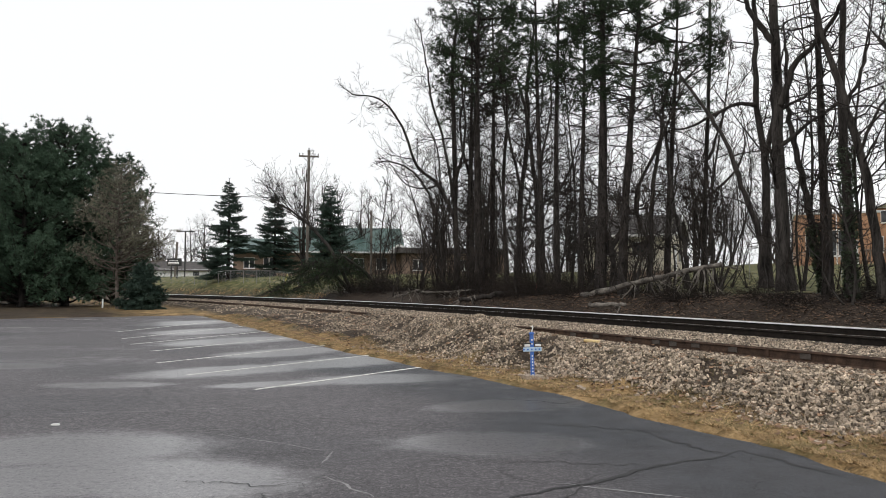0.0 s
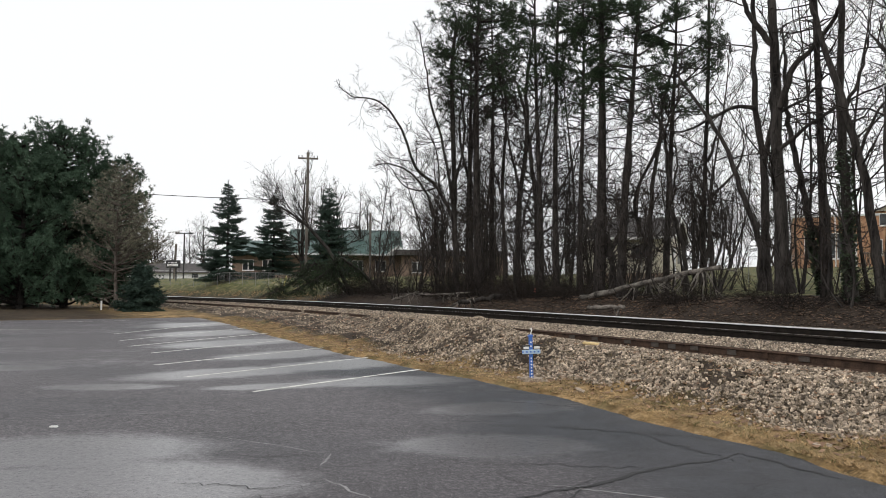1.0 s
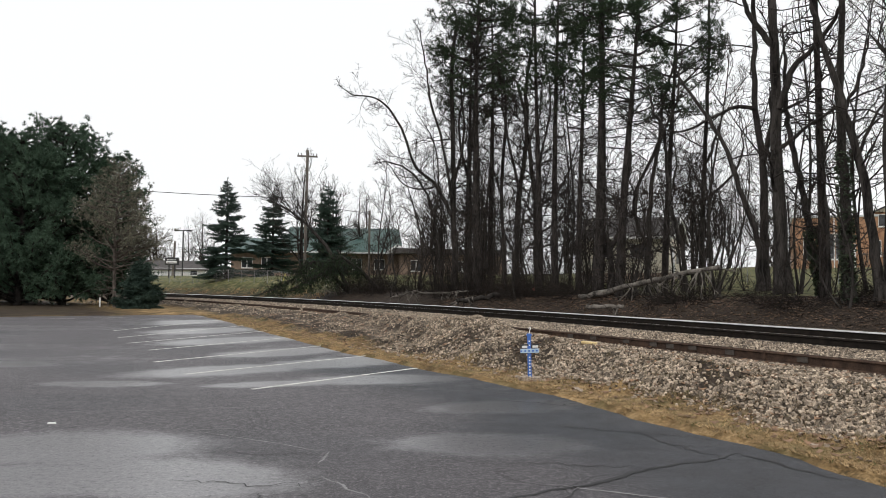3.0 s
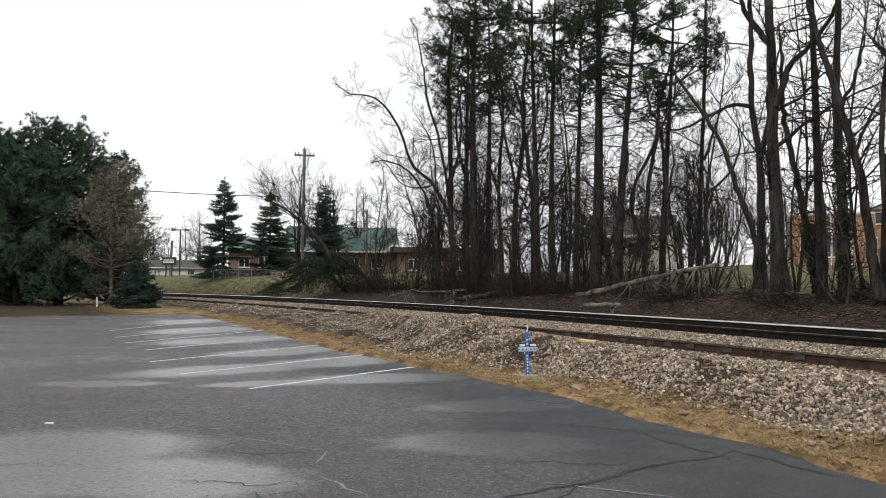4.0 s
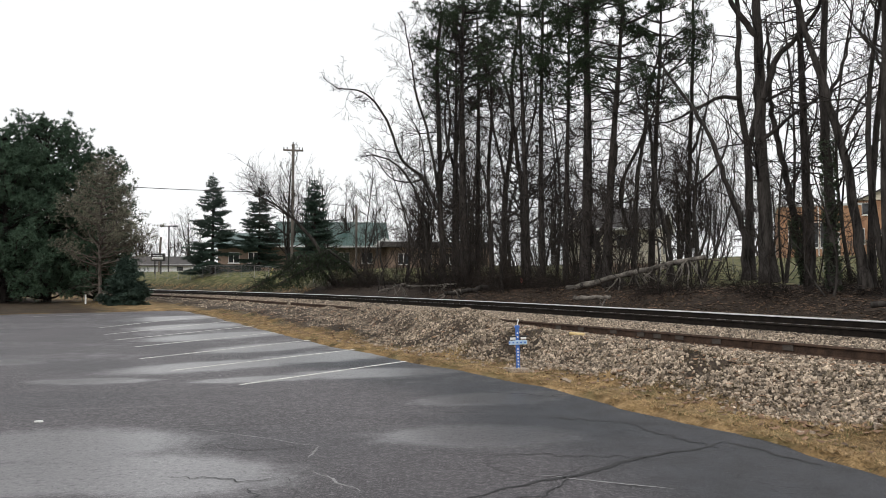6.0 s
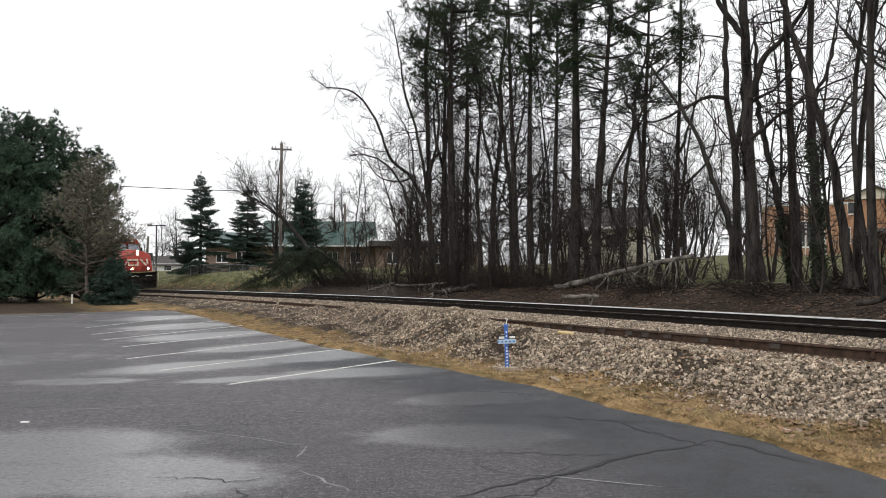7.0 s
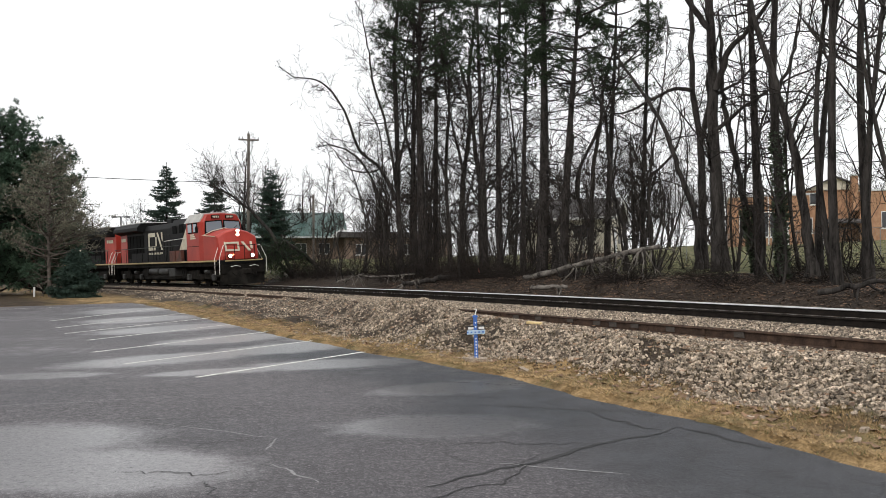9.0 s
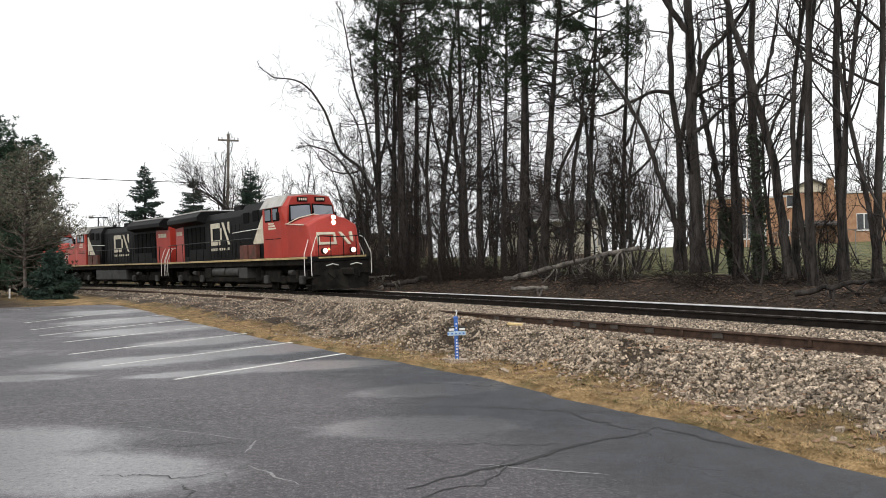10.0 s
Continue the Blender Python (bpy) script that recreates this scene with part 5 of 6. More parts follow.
def cream_house():
    ob = tagged(new("house"), "low cream-sided house with a dark shingle roof", "house")
    ob.matrix_world = pose(14.0, 60.0, 2.7, 0, 0, -24) @ Matrix.Diagonal((1.1, 1.1, 1.0, 1.0))
    part("wall", block("wall", -2.4, 3.2, -3.0, 3.0, -0.8, 2.85, M_CREAMSIDE, 0.02), ob)
    part("foundation", block("foundation", -2.43, 3.23, -3.03, 3.03, -0.9, 0.15, M_TANBRICK, 0.02), ob)
    part("roof", gable_roof("roof", -2.4, 3.2, -3.0, 3.0, 2.85, 1.5, M_SHINGLE, 0.4), ob, "dark shingle roof")
    part("gable", gable_wall("gable", 0, 3.0, 3.2, 2.85, 1.5, M_CREAMSIDE, True), ob)
    part("gable", gable_wall("gable", 0, 3.0, -2.25, 2.85, 1.5, M_CREAMSIDE, True), ob)
    part("fascia", block("fascia", -2.8, 3.6, -3.46, -3.40, 2.50, 2.70, M_WHITE, 0.01), ob, "white fascia board")
    for sg in (-1, 1):
        part("rake_board", pipe("rake_board", [(3.62, sg * 3.4, 2.62), (3.62, 0, 4.30)], 0.09, M_WHITE, 4), ob, "white rake board")
    for x in (-1.0, 1.4):
        window(ob, x, 1.2, 1.2, 1.0, -3.0)
    part("door", block("door", 3.2, 3.26, -1.6, -0.6, 0.0, 2.1, M_GREYDOOR, 0.01), ob, "white side door")
    part("utility_box", block("utility_box", 3.2, 3.4, 0.6, 1.0, 0.9, 1.6, M_GALV, 0.02), ob)


cream_house()


def brick_building():
    ob = tagged(new("brick_building"), "orange brick building with a raised cream-gabled section", "building")
    ob.matrix_world = pose(37.5, 69.7, 3.9, 0, 0, -22) @ Matrix.Diagonal((0.74, 1.0, 1.0, 1.0))
    part("wall", block("wall", -8.2, 1.0, 0, 8, -1.5, 4.35, M_ORANGEBRICK, 0.03), ob, "orange brick wall")
    part("wall", block("wall", 0.5, 7.4, 0.6, 9, -1.5, 4.8, M_ORANGEBRICK, 0.03), ob, "orange brick wall")
    part("wall", block("wall", 6.4, 26, -0.3, 9, -1.5, 4.5, M_ORANGEBRICK, 0.03), ob, "orange brick wall")
    part("coping", block("coping", -8.35, 1.0, -0.12, 8.1, 4.35, 4.55, M_PALEROOF, 0.02), ob, "pale roof edge")
    part("coping", block("coping", 6.4, 26.1, -0.42, 9.1, 4.5, 4.68, M_PALEROOF, 0.02), ob, "pale roof edge")
    part("gable", gable_wall("gable", 3.9, 3.5, 0.6, 4.8, 1.15, M_CREAMSIDE, False), ob, "cream gable")
    part("roof", gable_roof("roof", 0.5, 7.4, 0.6, 9, 4.85, 1.2, M_SHINGLE, 0.5, False), ob, "dark shingle roof")
    part("chimney", block("chimney", 5.6, 6.3, -0.45, 0.6, 2.8, 5.9, M_ORANGEBRICK, 0.03), ob, "orange brick chimney")
    part("chimney_cap", block("chimney_cap", 5.5, 6.4, -0.55, 0.7, 5.9, 6.05, M_PALEROOF, 0.02), ob)
    part("awning", slab("awning", [(2.2, -2.6, 1.75), (7.0, -2.6, 1.75), (7.0, 0.6, 2.2), (2.2, 0.6, 2.2)], 0.16, M_SHINGLE), ob, "dark flat porch roof")
    for x in (2.5, 6.8):
        part("porch_post", block("porch_post", x - 0.07, x + 0.07, -2.5, -2.36, -1.0, 1.7, M_WHITE, 0.01), ob)
    for x, w in ((-6.7, 0.8), (-4.3, 1.2), (-3.2, 0.7)):
        window(ob, x, 0.6, w, 2.3, 0.0)
    part("door", block("door", -2.4, -1.4, -0.06, 0.05, -0.2, 2.0, M_GREYDOOR, 0.01), ob, "white panel door")
    window(ob, 1.5, 3.5, 0.8, 1.1, 0.6)
    window(ob, 0.9, 0.9, 0.8, 1.4, 0.0)
    part("downpipe", pipe("downpipe", [(-3.7, -0.08, -1), (-3.7, -0.08, 4.3)], 0.07, M_WHITE), ob)
    window(ob, 9.5, 1.2, 1.6, 1.5, -0.3)
    window(ob, 14, 1.2, 1.6, 1.5, -0.3)
    part("deck_rail", block("deck_rail", -1.2, 2.4, -1.6, -1.5, 0.9, 1.0, M_POLEWOOD, 0.01), ob)
    for k in range(10):
        part("baluster", block("baluster", -1.2 + 0.4 * k, -1.12 + 0.4 * k, -1.6, -1.52, -1.0, 0.9, M_POLEWOOD, 0.01), ob)


brick_building()
bin_x, bin_y = 37.9, 65.2
bin_ob = tagged(new("bin"), "blue plastic bin standing by the brick building", "bin")
bin_ob.location = (bin_x, bin_y, ground_z(bin_x, bin_y))
bin_ob.scale = (0.68, 0.68, 0.68)
part("body", lofted("body", [(-0.35, [(0.3, 0.0), (0.42, 1.7), (0, 1.7)]), (0.35, [(0.3, 0.0), (0.42, 1.7), (0, 1.7)])], M_BLUE), bin_ob)
part("lid", block("lid", -0.42, 0.42, -0.46, 0.46, 1.7, 1.8, M_BLUE, 0.03), bin_ob)


def green_roof_building():
    ob = tagged(new("school_building"), "long tan brick building with a green metal roof", "building")
    ob.matrix_world = pose(-14.0, 104.0, 3.0, 0, 0, 8)
    part("wall", block("wall", -13, 8.5, 0, 13, -1, 3.2, M_TANBRICK, 0.03), ob, "tan brick wall")
    roof = part("roof", gable_roof("roof", -5.5, 8.5, -1.2, 13, 3.3, 3.4, M_GREENROOF, 0.5), ob, "green metal roof")
    for k in range(30):
        x = -5.7 + k * 0.49
        p0, p1 = (x + 0.0, -1.72, 3.10), (x + 0.0, 5.88, 6.74)
        part("seam", pipe("seam", [p0, p1], 0.035, M_GREENROOF, 4), roof)
    part("lower_roof", gable_roof("lower_roof", -13, -5.6, -1.0, 10, 3.2, 1.8, M_GREENROOF, 0.5), ob, "green metal roof")
    part("canopy", block("canopy", 7.5, 22, -4, 6, 2.9, 3.6, M_SHINGLE, 0.04), ob, "dark flat canopy")
    part("wall", block("wall", 8.5, 22, -3, 6, -1, 2.9, M_TANBRICK, 0.03), ob, "tan brick wall")
    part("fascia", block("fascia", -6, 9, -1.78, -1.7, 2.9, 3.12, M_PALEROOF, 0.01), ob)
    for x in (-11, -8.5, -3, 0, 3, 6):
        window(ob, x, 0.9, 1.4, 1.4, 0.0)
    for x in (10.5, 13.5, 16.5, 19.5):
        window(ob, x, 0.7, 1.4, 1.4, -3.0)
    part("gable", gable_wall("gable", 8.2, 1.6, -1.6, 3.1, 1.2, M_WHITE, False), ob, "white gable")


green_roof_building()


def low_white_building():
    ob = tagged(new("low_building"), "distant low white building with a brown roof", "building")
    ob.matrix_world = pose(-48.0, 140.0, 3.0, 0, 0, 12)
    part("wall", block("wall", -8, 6.5, 0, 8, -1, 1.55, M_WHITE, 0.03), ob)
    part("roof", gable_roof("roof", -8, 6.5, 0, 8, 1.5, 1.5, M_SHINGLE, 0.5), ob, "brown shingle roof")
    part("garage_door", block("garage_door", -2, 2, -0.06, 0.02, -0.6, 1.3, M_GREYDOOR, 0.01), ob)
    window(ob, 4.5, 0.3, 1.2, 0.9, 0.0)


low_white_building()

# ---- loose pieces: stones, grass, leaves ----
rb = random.Random(11)
nb = np.random.default_rng(11)
CUBE = np.array([(-1, -1, -1), (1, -1, -1), (1, 1, -1), (-1, 1, -1), (-1, -1, 1), (1, -1, 1), (1, 1, 1), (-1, 1, 1)], float) * 0.5
QUADS = np.array([(0, 3, 2, 1), (4, 5, 6, 7), (0, 1, 5, 4), (1, 2, 6, 5), (2, 3, 7, 6), (3, 0, 4, 7)])


def stone_field(name, count, size, s_range, u_of, label, sink=0.25):
    vs = []
    for i in range(count):
        s = nb.uniform(*s_range)
        u = u_of(s)
        p = along(s, u)
        z = ground_z(p.x, p.y)
        if s < 13.4 and -0.10 < u - (2.05 + 0.048 * (s + 26)) < 0.16:
            continue
        if s > 16 and abs(u - 3.8) < 0.2:
            continue
        if dirt_at(p.x, p.y, u) > nb.uniform(0.15, 1.2):
            continue
        q = CUBE * (1 + nb.uniform(-0.35, 0.35, (8, 3))) * (size * nb.uniform(0.55, 1.35)) * nb.uniform((0.8, 0.6, 0.5), (1.3, 1.0, 0.9))
        e = Euler((nb.uniform(0, 6.28), nb.uniform(0, 6.28), nb.uniform(0, 6.28))).to_matrix()
        vs.append(q @ np.array(e) + np.array((p.x, p.y, z + size * sink)))
    v = np.concatenate(vs)
    f = (QUADS[None] + 8 * np.arange(len(vs))[:, None, None]).reshape(-1, 4)
    return tagged(new(name, fast_mesh(name, v, f, M_STONE)), label, "stones", kind="stuff")


stone_field("ballast_stones", 46000, 0.033, (-9, 24), lambda s: nb.uniform(0.95, min(edge_u(s) - 1.25, 6.4) + nb.normal(0, 0.12)), "pale grey-brown crushed ballast stones")
stone_field("ballast_stones", 22000, 0.038, (-9, 14), lambda s: nb.uniform(3.9, edge_u(s) - 1.05 + nb.normal(0, 0.15)), "larger loose ballast stones on the slope")
stone_field("ballast_stones", 9000, 0.05, (24, 60), lambda s: nb.uniform(0.95, 6.2), "pale grey-brown crushed ballast stones")

# single stones that lie free at the foot of the slope
stones = []
for k in range(6):
    q = CUBE * (1 + nb.uniform(-0.3, 0.3, (8, 3))) * (1.2, 0.9, 0.7)
    stones.append(mesh_of("stone", q, QUADS, M_STONE))
for i in range(220):
    s = nb.uniform(-7, 13)
    u = edge_u(s) - nb.uniform(0.35, 2.3)
    p = along(s, u)
    k = nb.uniform(0.03, 0.08)
    o = part("stone", stones[i % 6], ground)
    o.matrix_local = Matrix.Translation((p.x, p.y, ground_z(p.x, p.y) + 0.2 * k)) @ Euler((nb.uniform(-0.4, 0.4), nb.uniform(-0.4, 0.4), nb.uniform(0, 6.28))).to_matrix().to_4x4() @ Matrix.Scale(k, 4)
for k in range(9):
    a = k * 0.7
    x, y = 1.59 + 0.14 * math.cos(a), 14.12 + 0.12 * math.sin(a)
    o = part("stone", stones[k % 6], ground)
    o.matrix_local = Matrix.Translation((x, y, ground_z(x, y) + 0.03)) @ Matrix.Scale(0.11, 4)


def blade_field(name, count, spot, height, width, mat, label, lean=0.7, blades=4):
    foot = np.array([(x, y, ground_z(x, y) - 0.01) for x, y in (spot() for _ in range(count))])
    o = np.repeat(foot, blades, 0) + nb.normal(0, 0.03, (count * blades, 3)) * (1, 1, 0)
    a = nb.uniform(0, 6.28, len(o))
    h = height * nb.uniform(0.4, 1.3, (len(o), 1))
    d = np.stack([np.cos(a), np.sin(a), 0 * a], 1)
    w = np.stack([-d[:, 1], d[:, 0], 0 * a], 1) * width
    v = np.stack([o - w, o + w, o + d * h * lean * nb.uniform(0.3, 1.3, (len(o), 1)) + (0, 0, 1) * h], 1).reshape(-1, 3)
    return tagged(new(name, fast_mesh(name, v, np.arange(len(v)).reshape(-1, 3), mat)), label, "grass", kind="stuff")


def verge_spot():
    s = -7 + 42 * nb.random() ** 1.6
    p = along(s, edge_u(s) - nb.uniform(-0.05, 1.3) + nb.normal(0, 0.10))
    return p.x, p.y


def lawn_spot():
    s = nb.uniform(50, 105)
    p = along(s, -nb.uniform(3.8, 6.4))
    return p.x, p.y


blade_field("dry_grass", 26000, verge_spot, 0.032, 0.0034, M_STRAW, "matted straw-coloured dry grass on the verge", 2.2, 7)
blade_field("green_grass", 4200, verge_spot, 0.034, 0.004, M_GREENGRASS, "sparse dull green grass on the verge", 1.0, 5)
blade_field("tall_dry_grass", 5000, lawn_spot, 0.16, 0.012, M_STRAW, "tall dry grass along the far bank", 0.5, 4)


def weeds_spot():
    s = nb.uniform(-8, 14)
    p = along(s, nb.uniform(4.2, edge_u(s) - 1.0))
    return p.x, p.y


blade_field("weeds", 4200, weeds_spot, 0.07, 0.004, surface("dead weeds", (0.035, 0.030, 0.015), (0.16, 0.12, 0.055), 3, 0.9, 0, per_piece=0.4), "dead brown-green weeds among the stones", 1.2, 5)


def leaf_field(name, count, spot, size, label, mat):
    vs = []
    for i in range(count):
        x, y = spot()
        z = ground_z(x, y) + 0.012
        a = nb.uniform(0, 6.28)
        c, s = math.cos(a) * size * nb.uniform(0.6, 1.4), math.sin(a) * size * nb.uniform(0.6, 1.4)
        t = nb.uniform(-0.6, 0.9, 4) * size
        vs.append([(x - c, y - s, z + abs(t[0])), (x + s * 0.6, y - c * 0.6, z + t[1] * 0.4), (x + c, y + s, z + abs(t[2])), (x - s * 0.6, y + c * 0.6, z + t[3] * 0.4)])
    v = np.array(vs).reshape(-1, 3)
    return tagged(new(name, fast_mesh(name, v, np.arange(len(v)).reshape(-1, 4), mat)), label, "leaves", kind="stuff")


def bank_spot():
    p = along(nb.uniform(-12, 34), -nb.uniform(3.2, 10))
    return p.x, p.y


def slope_spot():
    s = nb.uniform(-7, 30)
    p = along(s, nb.uniform(3.6, edge_u(s) - 0.3))
    return p.x, p.y


leaf_field("fallen_leaves", 22000, bank_spot, 0.055, "dark brown fallen leaves covering the bank", M_LEAF)
leaf_field("fallen_leaves", 3200, slope_spot, 0.05, "brown fallen leaves among the stones", surface("tan leaf", (0.10, 0.06, 0.035), (0.30, 0.18, 0.11), 3, 0.8, 0, per_piece=0.4))


def twig_litter():
    rng = np.random.default_rng(77)
    t = Tubes()
    for _ in range(900):
        x, y = bank_spot()
        z = ground_z(x, y) + 0.04
        a = rng.uniform(0, 6.28)
        t.add(bent_path(rng, (x, y, z), (math.cos(a), math.sin(a), rng.uniform(0, 0.35)), rng.uniform(0.3, 1.3), 4, 0.15, -0.03), np.linspace(0.014, 0.005, 5), 4)
    return tagged(new("fallen_twigs", t.mesh("fallen_twigs", M_PALETWIG)), "scattered grey twigs lying on the bank", "twigs", kind="stuff")


twig_litter()
chunk = tagged(new("wood_chunk", block("wood_chunk", -0.16, 0.16, -0.05, 0.05, 0, 0.05, M_BUFF, 0.012)), "splintered buff piece of wood on ballast", "wood")
cp = along(6.3, 4.6)
chunk.matrix_world = pose(cp.x, cp.y, ground_z(cp.x, cp.y) + 0.03, 4, 3, -30)
white_rock = tagged(new("rock", mesh_of("rock", CUBE * (0.3, 0.2, 0.14) * (1 + nb.uniform(-0.2, 0.2, (8, 3))), QUADS, M_WHITE)), "single whitish rock by the rail's cut end", "rock")
cp = along(15.7, 3.95)
white_rock.location = (cp.x, cp.y, ground_z(cp.x, cp.y) + 0.05)
litter = tagged(new("litter", mesh_of("litter", CUBE * (0.09, 0.05, 0.015) * (1 + nb.uniform(-0.2, 0.2, (8, 3))), QUADS, M_WHITE)), "small crumpled white scrap on the asphalt", "litter")
litter.location = (-4.66, 9.7, lot_z(0, 9.7) + 0.008)


# ---- the train: three diesel locomotives ----
M_RED = surface("red locomotive paint", (0.27, 0.022, 0.014), (0.43, 0.042, 0.026), 1.0, 0.45, 0.05, spread=(0.3, 0.6))
M_BLACK = surface("grimy black paint", (0.004, 0.004, 0.004), (0.012, 0.012, 0.0125), 1.5, 0.6, 0.08, spec=0.12)
M_UNDER = surface("grimy underframe", (0.004, 0.004, 0.0035), (0.024, 0.021, 0.018), 2.5, 0.9, 0.3, spec=0.1)
M_TANK = surface("dusty grey tank", (0.012, 0.012, 0.0115), (0.052, 0.051, 0.048), 2.5, 0.65, 0.1)
M_CREAM = surface("off-white lettering paint", (0.50, 0.45, 0.34), (0.72, 0.67, 0.54), 3, 0.5, 0.03)
M_RAILWHITE = surface("white handrail paint", (0.60, 0.57, 0.52), (0.78, 0.76, 0.72), 5, 0.5, 0)
M_SILL = surface("dirty yellow sill stripe", (0.28, 0.20, 0.09), (0.55, 0.42, 0.20), 3, 0.55, 0.05)
M_ROOF = surface("weathered grey roof", (0.30, 0.29, 0.27), (0.48, 0.47, 0.44), 2, 0.6, 0.05)
M_GRILLE = surface("black grille", (0.003, 0.003, 0.003), (0.008, 0.008, 0.008), 30, 0.9, 0.4, spec=0.1)
M_BROWNED = surface("rust-stained red panel", (0.035, 0.020, 0.014), (0.16, 0.045, 0.028), 2.0, 0.7, 0.15)
M_LAMP = glowing("lit headlight", (1.0, 0.86, 0.62), 14.0)
M_AMBER = glowing("small amber light", (1.0, 0.25, 0.12), 3.0)


def glass_material():
    m, n, l, b = node_mat("cab glass")
    # pale blue-grey base stands in for reflected sky and the light cab inside
    b.inputs["Base Color"].default_value = (0.20, 0.235, 0.27, 1)
    b.inputs["Roughness"].default_value = 0.06
    b.inputs["Specular IOR Level"].default_value = 0.9
    return m


M_GLASS = glass_material()







def logo_marks(loco, side, x0, x1, z0, z1, y):
    """The railway's mark as plain shapes: an open frame and a slanted band."""
    w = (x1 - x0)
    b = w * 0.10

    def plate(pts):
        q = [(x if side < 0 else x0 + x1 - x, y, z) for x, z in pts]
        part("mark", slab("mark", q, 0.008, M_CREAM), loco, "off-white painted mark")
    m = x0 + 0.50 * w
    plate([(x0, z0), (x0 + b, z0), (x0 + b, z1), (x0, z1)])
    plate([(x0 + b, z1 - b), (m, z1 - b), (m, z1), (x0 + b, z1)])
    plate([(x0 + b, z0), (m, z0), (m, z0 + b), (x0 + b, z0 + b)])
    plate([(m, z0 + b), (m + b * 0.9, z0 + b), (m + b * 0.9, z1 - b), (m, z1 - b)])
    plate([(m + b * 0.9, z1), (x1 - b, z0), (x1, z0), (m + b * 2.0, z1)])
    plate([(x1 - b, z0 + 0.3 * w), (x1, z0 + 0.2 * w), (x1, z1), (x1 - b, z1)])
    k = 9
    for i in range(k):
        a = x0 + w * i / k
        plate([(a, z0 - 0.30), (a + w / k * 0.6, z0 - 0.30), (a + w / k * 0.6, z0 - 0.16), (a, z0 - 0.16)])


def locomotive(label):
    """x ahead, y left, z up from the rail tops; 22.3 m over the couplers."""
    loco = tagged(new("locomotive"), label, "locomotive", "locomotives of the train")
    P = lambda name, me, lab="": part(name, me, loco, lab)
    P("underframe", block("underframe", -10.6, 9.9, -1.42, 1.42, 1.22, 1.52, M_UNDER, 0.03))
    for sg in (-1, 1):
        P("sill_stripe", block("sill_stripe", -10.6, 9.6, sg * 1.5 - 0.035, sg * 1.5 + 0.035, 1.50, 1.60, M_SILL, 0.01), "dirty yellow stripe")
    P("walkway", block("walkway", -10.6, 9.6, -1.46, 1.46, 1.52, 1.585, M_BLACK, 0.005))
    # long hood and its roof
    P("hood", lofted("hood", [(-8.2, [(1.0, 1.58), (1.0, 3.9), (0.8, 4.25), (0, 4.3)]), (4.75, [(1.0, 1.58), (1.0, 3.9), (0.8, 4.25), (0, 4.3)])], M_BLACK), "black long hood")
    P("electrical_cabinet", lofted("electrical_cabinet", [(1.6, [(1.22, 1.60), (1.22, 3.95), (0.95, 4.42), (0, 4.46)]), (4.7, [(1.22, 1.60), (1.22, 3.95), (0.95, 4.42), (0, 4.46)])], M_BLACK))
    P("hood_end", lofted("hood_end", [(-10.1, [(0.9, 1.58), (0.9, 3.85), (0.75, 4.15), (0, 4.2)]), (-8.19, [(1.02, 1.58), (1.02, 3.95), (0.82, 4.27), (0, 4.32)])], M_RED), "red rear hood end")
    P("radiator_wing", lofted("radiator_wing", [(-9.9, [(0.9, 3.72), (1.5, 3.95), (1.5, 4.2), (1.2, 4.5), (0, 4.52)]), (-4.3, [(0.9, 3.72), (1.5, 3.95), (1.5, 4.2), (1.2, 4.5), (0, 4.52)])], M_BLACK), "overhanging black radiator housing")
    P("radiator_top", block("radiator_top", -9.4, -4.6, -1.15, 1.15, 4.5, 4.58, M_ROOF, 0.02), "weathered grey top")
    P("exhaust_stack", block("exhaust_stack", -1.6, -0.6, -0.3, 0.3, 4.28, 4.62, M_BLACK, 0.05))
    P("horn", drum("horn", (1.0, 0.3, 4.52), (1.5, 0.3, 4.52), 0.09, M_BLACK, 10))
    for sg in (-1, 1):
        for k in range(5):
            x = -8.0 + k * 0.74
            P("radiator_grille", block("radiator_grille", x, x + 0.62, sg * 1.01 - 0.03, sg * 1.01 + 0.03, 2.3 if k else 1.9, 3.62, M_GRILLE, 0.01))
        for k in range(10):
            x = -4.1 + k * 0.56
            P("hood_door", block("hood_door", x, x + 0.50, sg * 1.005 - 0.02, sg * 1.005 + 0.02, 1.75, 2.5 if 1.0 < k < 6 else 3.5, M_BLACK, 0.012))
        P("intake", block("intake", 2.0, 2.7, sg * 1.22 - 0.03, sg * 1.22 + 0.03, 3.45, 4.0, M_GRILLE, 0.01))
        P("intake", block("intake", 3.2, 3.9, sg * 1.22 - 0.03, sg * 1.22 + 0.03, 3.5, 4.05, M_GRILLE, 0.01))
        P("side_rail", pipe("side_rail", [(0.6, sg * 1.33, 3.02), (2.4, sg * 1.33, 3.06), (4.5, sg * 1.33, 3.1)], 0.022, M_RAILWHITE), "pale grab rail")
        P("locker", block("locker", 1.9, 2.9, sg * 1.36 - 0.12, sg * 1.36 + 0.1, 1.6, 2.32, M_BROWNED, 0.02), "rust-stained locker")
        P("locker", block("locker", 3.05, 4.0, sg * 1.36 - 0.12, sg * 1.36 + 0.1, 1.6, 2.32, M_BROWNED, 0.02), "rust-stained locker")
        q = [(3.05, sg * 1.228, 2.36), (4.55, sg * 1.228, 2.36), (4.55, sg * 1.228, 3.75), (4.35, sg * 1.228, 3.75)]
        P("slanted_stripe", slab("slanted_stripe", q if sg < 0 else q[::-1], 0.01, M_CREAM), "off-white slanted stripe")
        logo_marks(loco, sg, -3.4, -0.5, 2.45, 3.7, sg * 1.036)
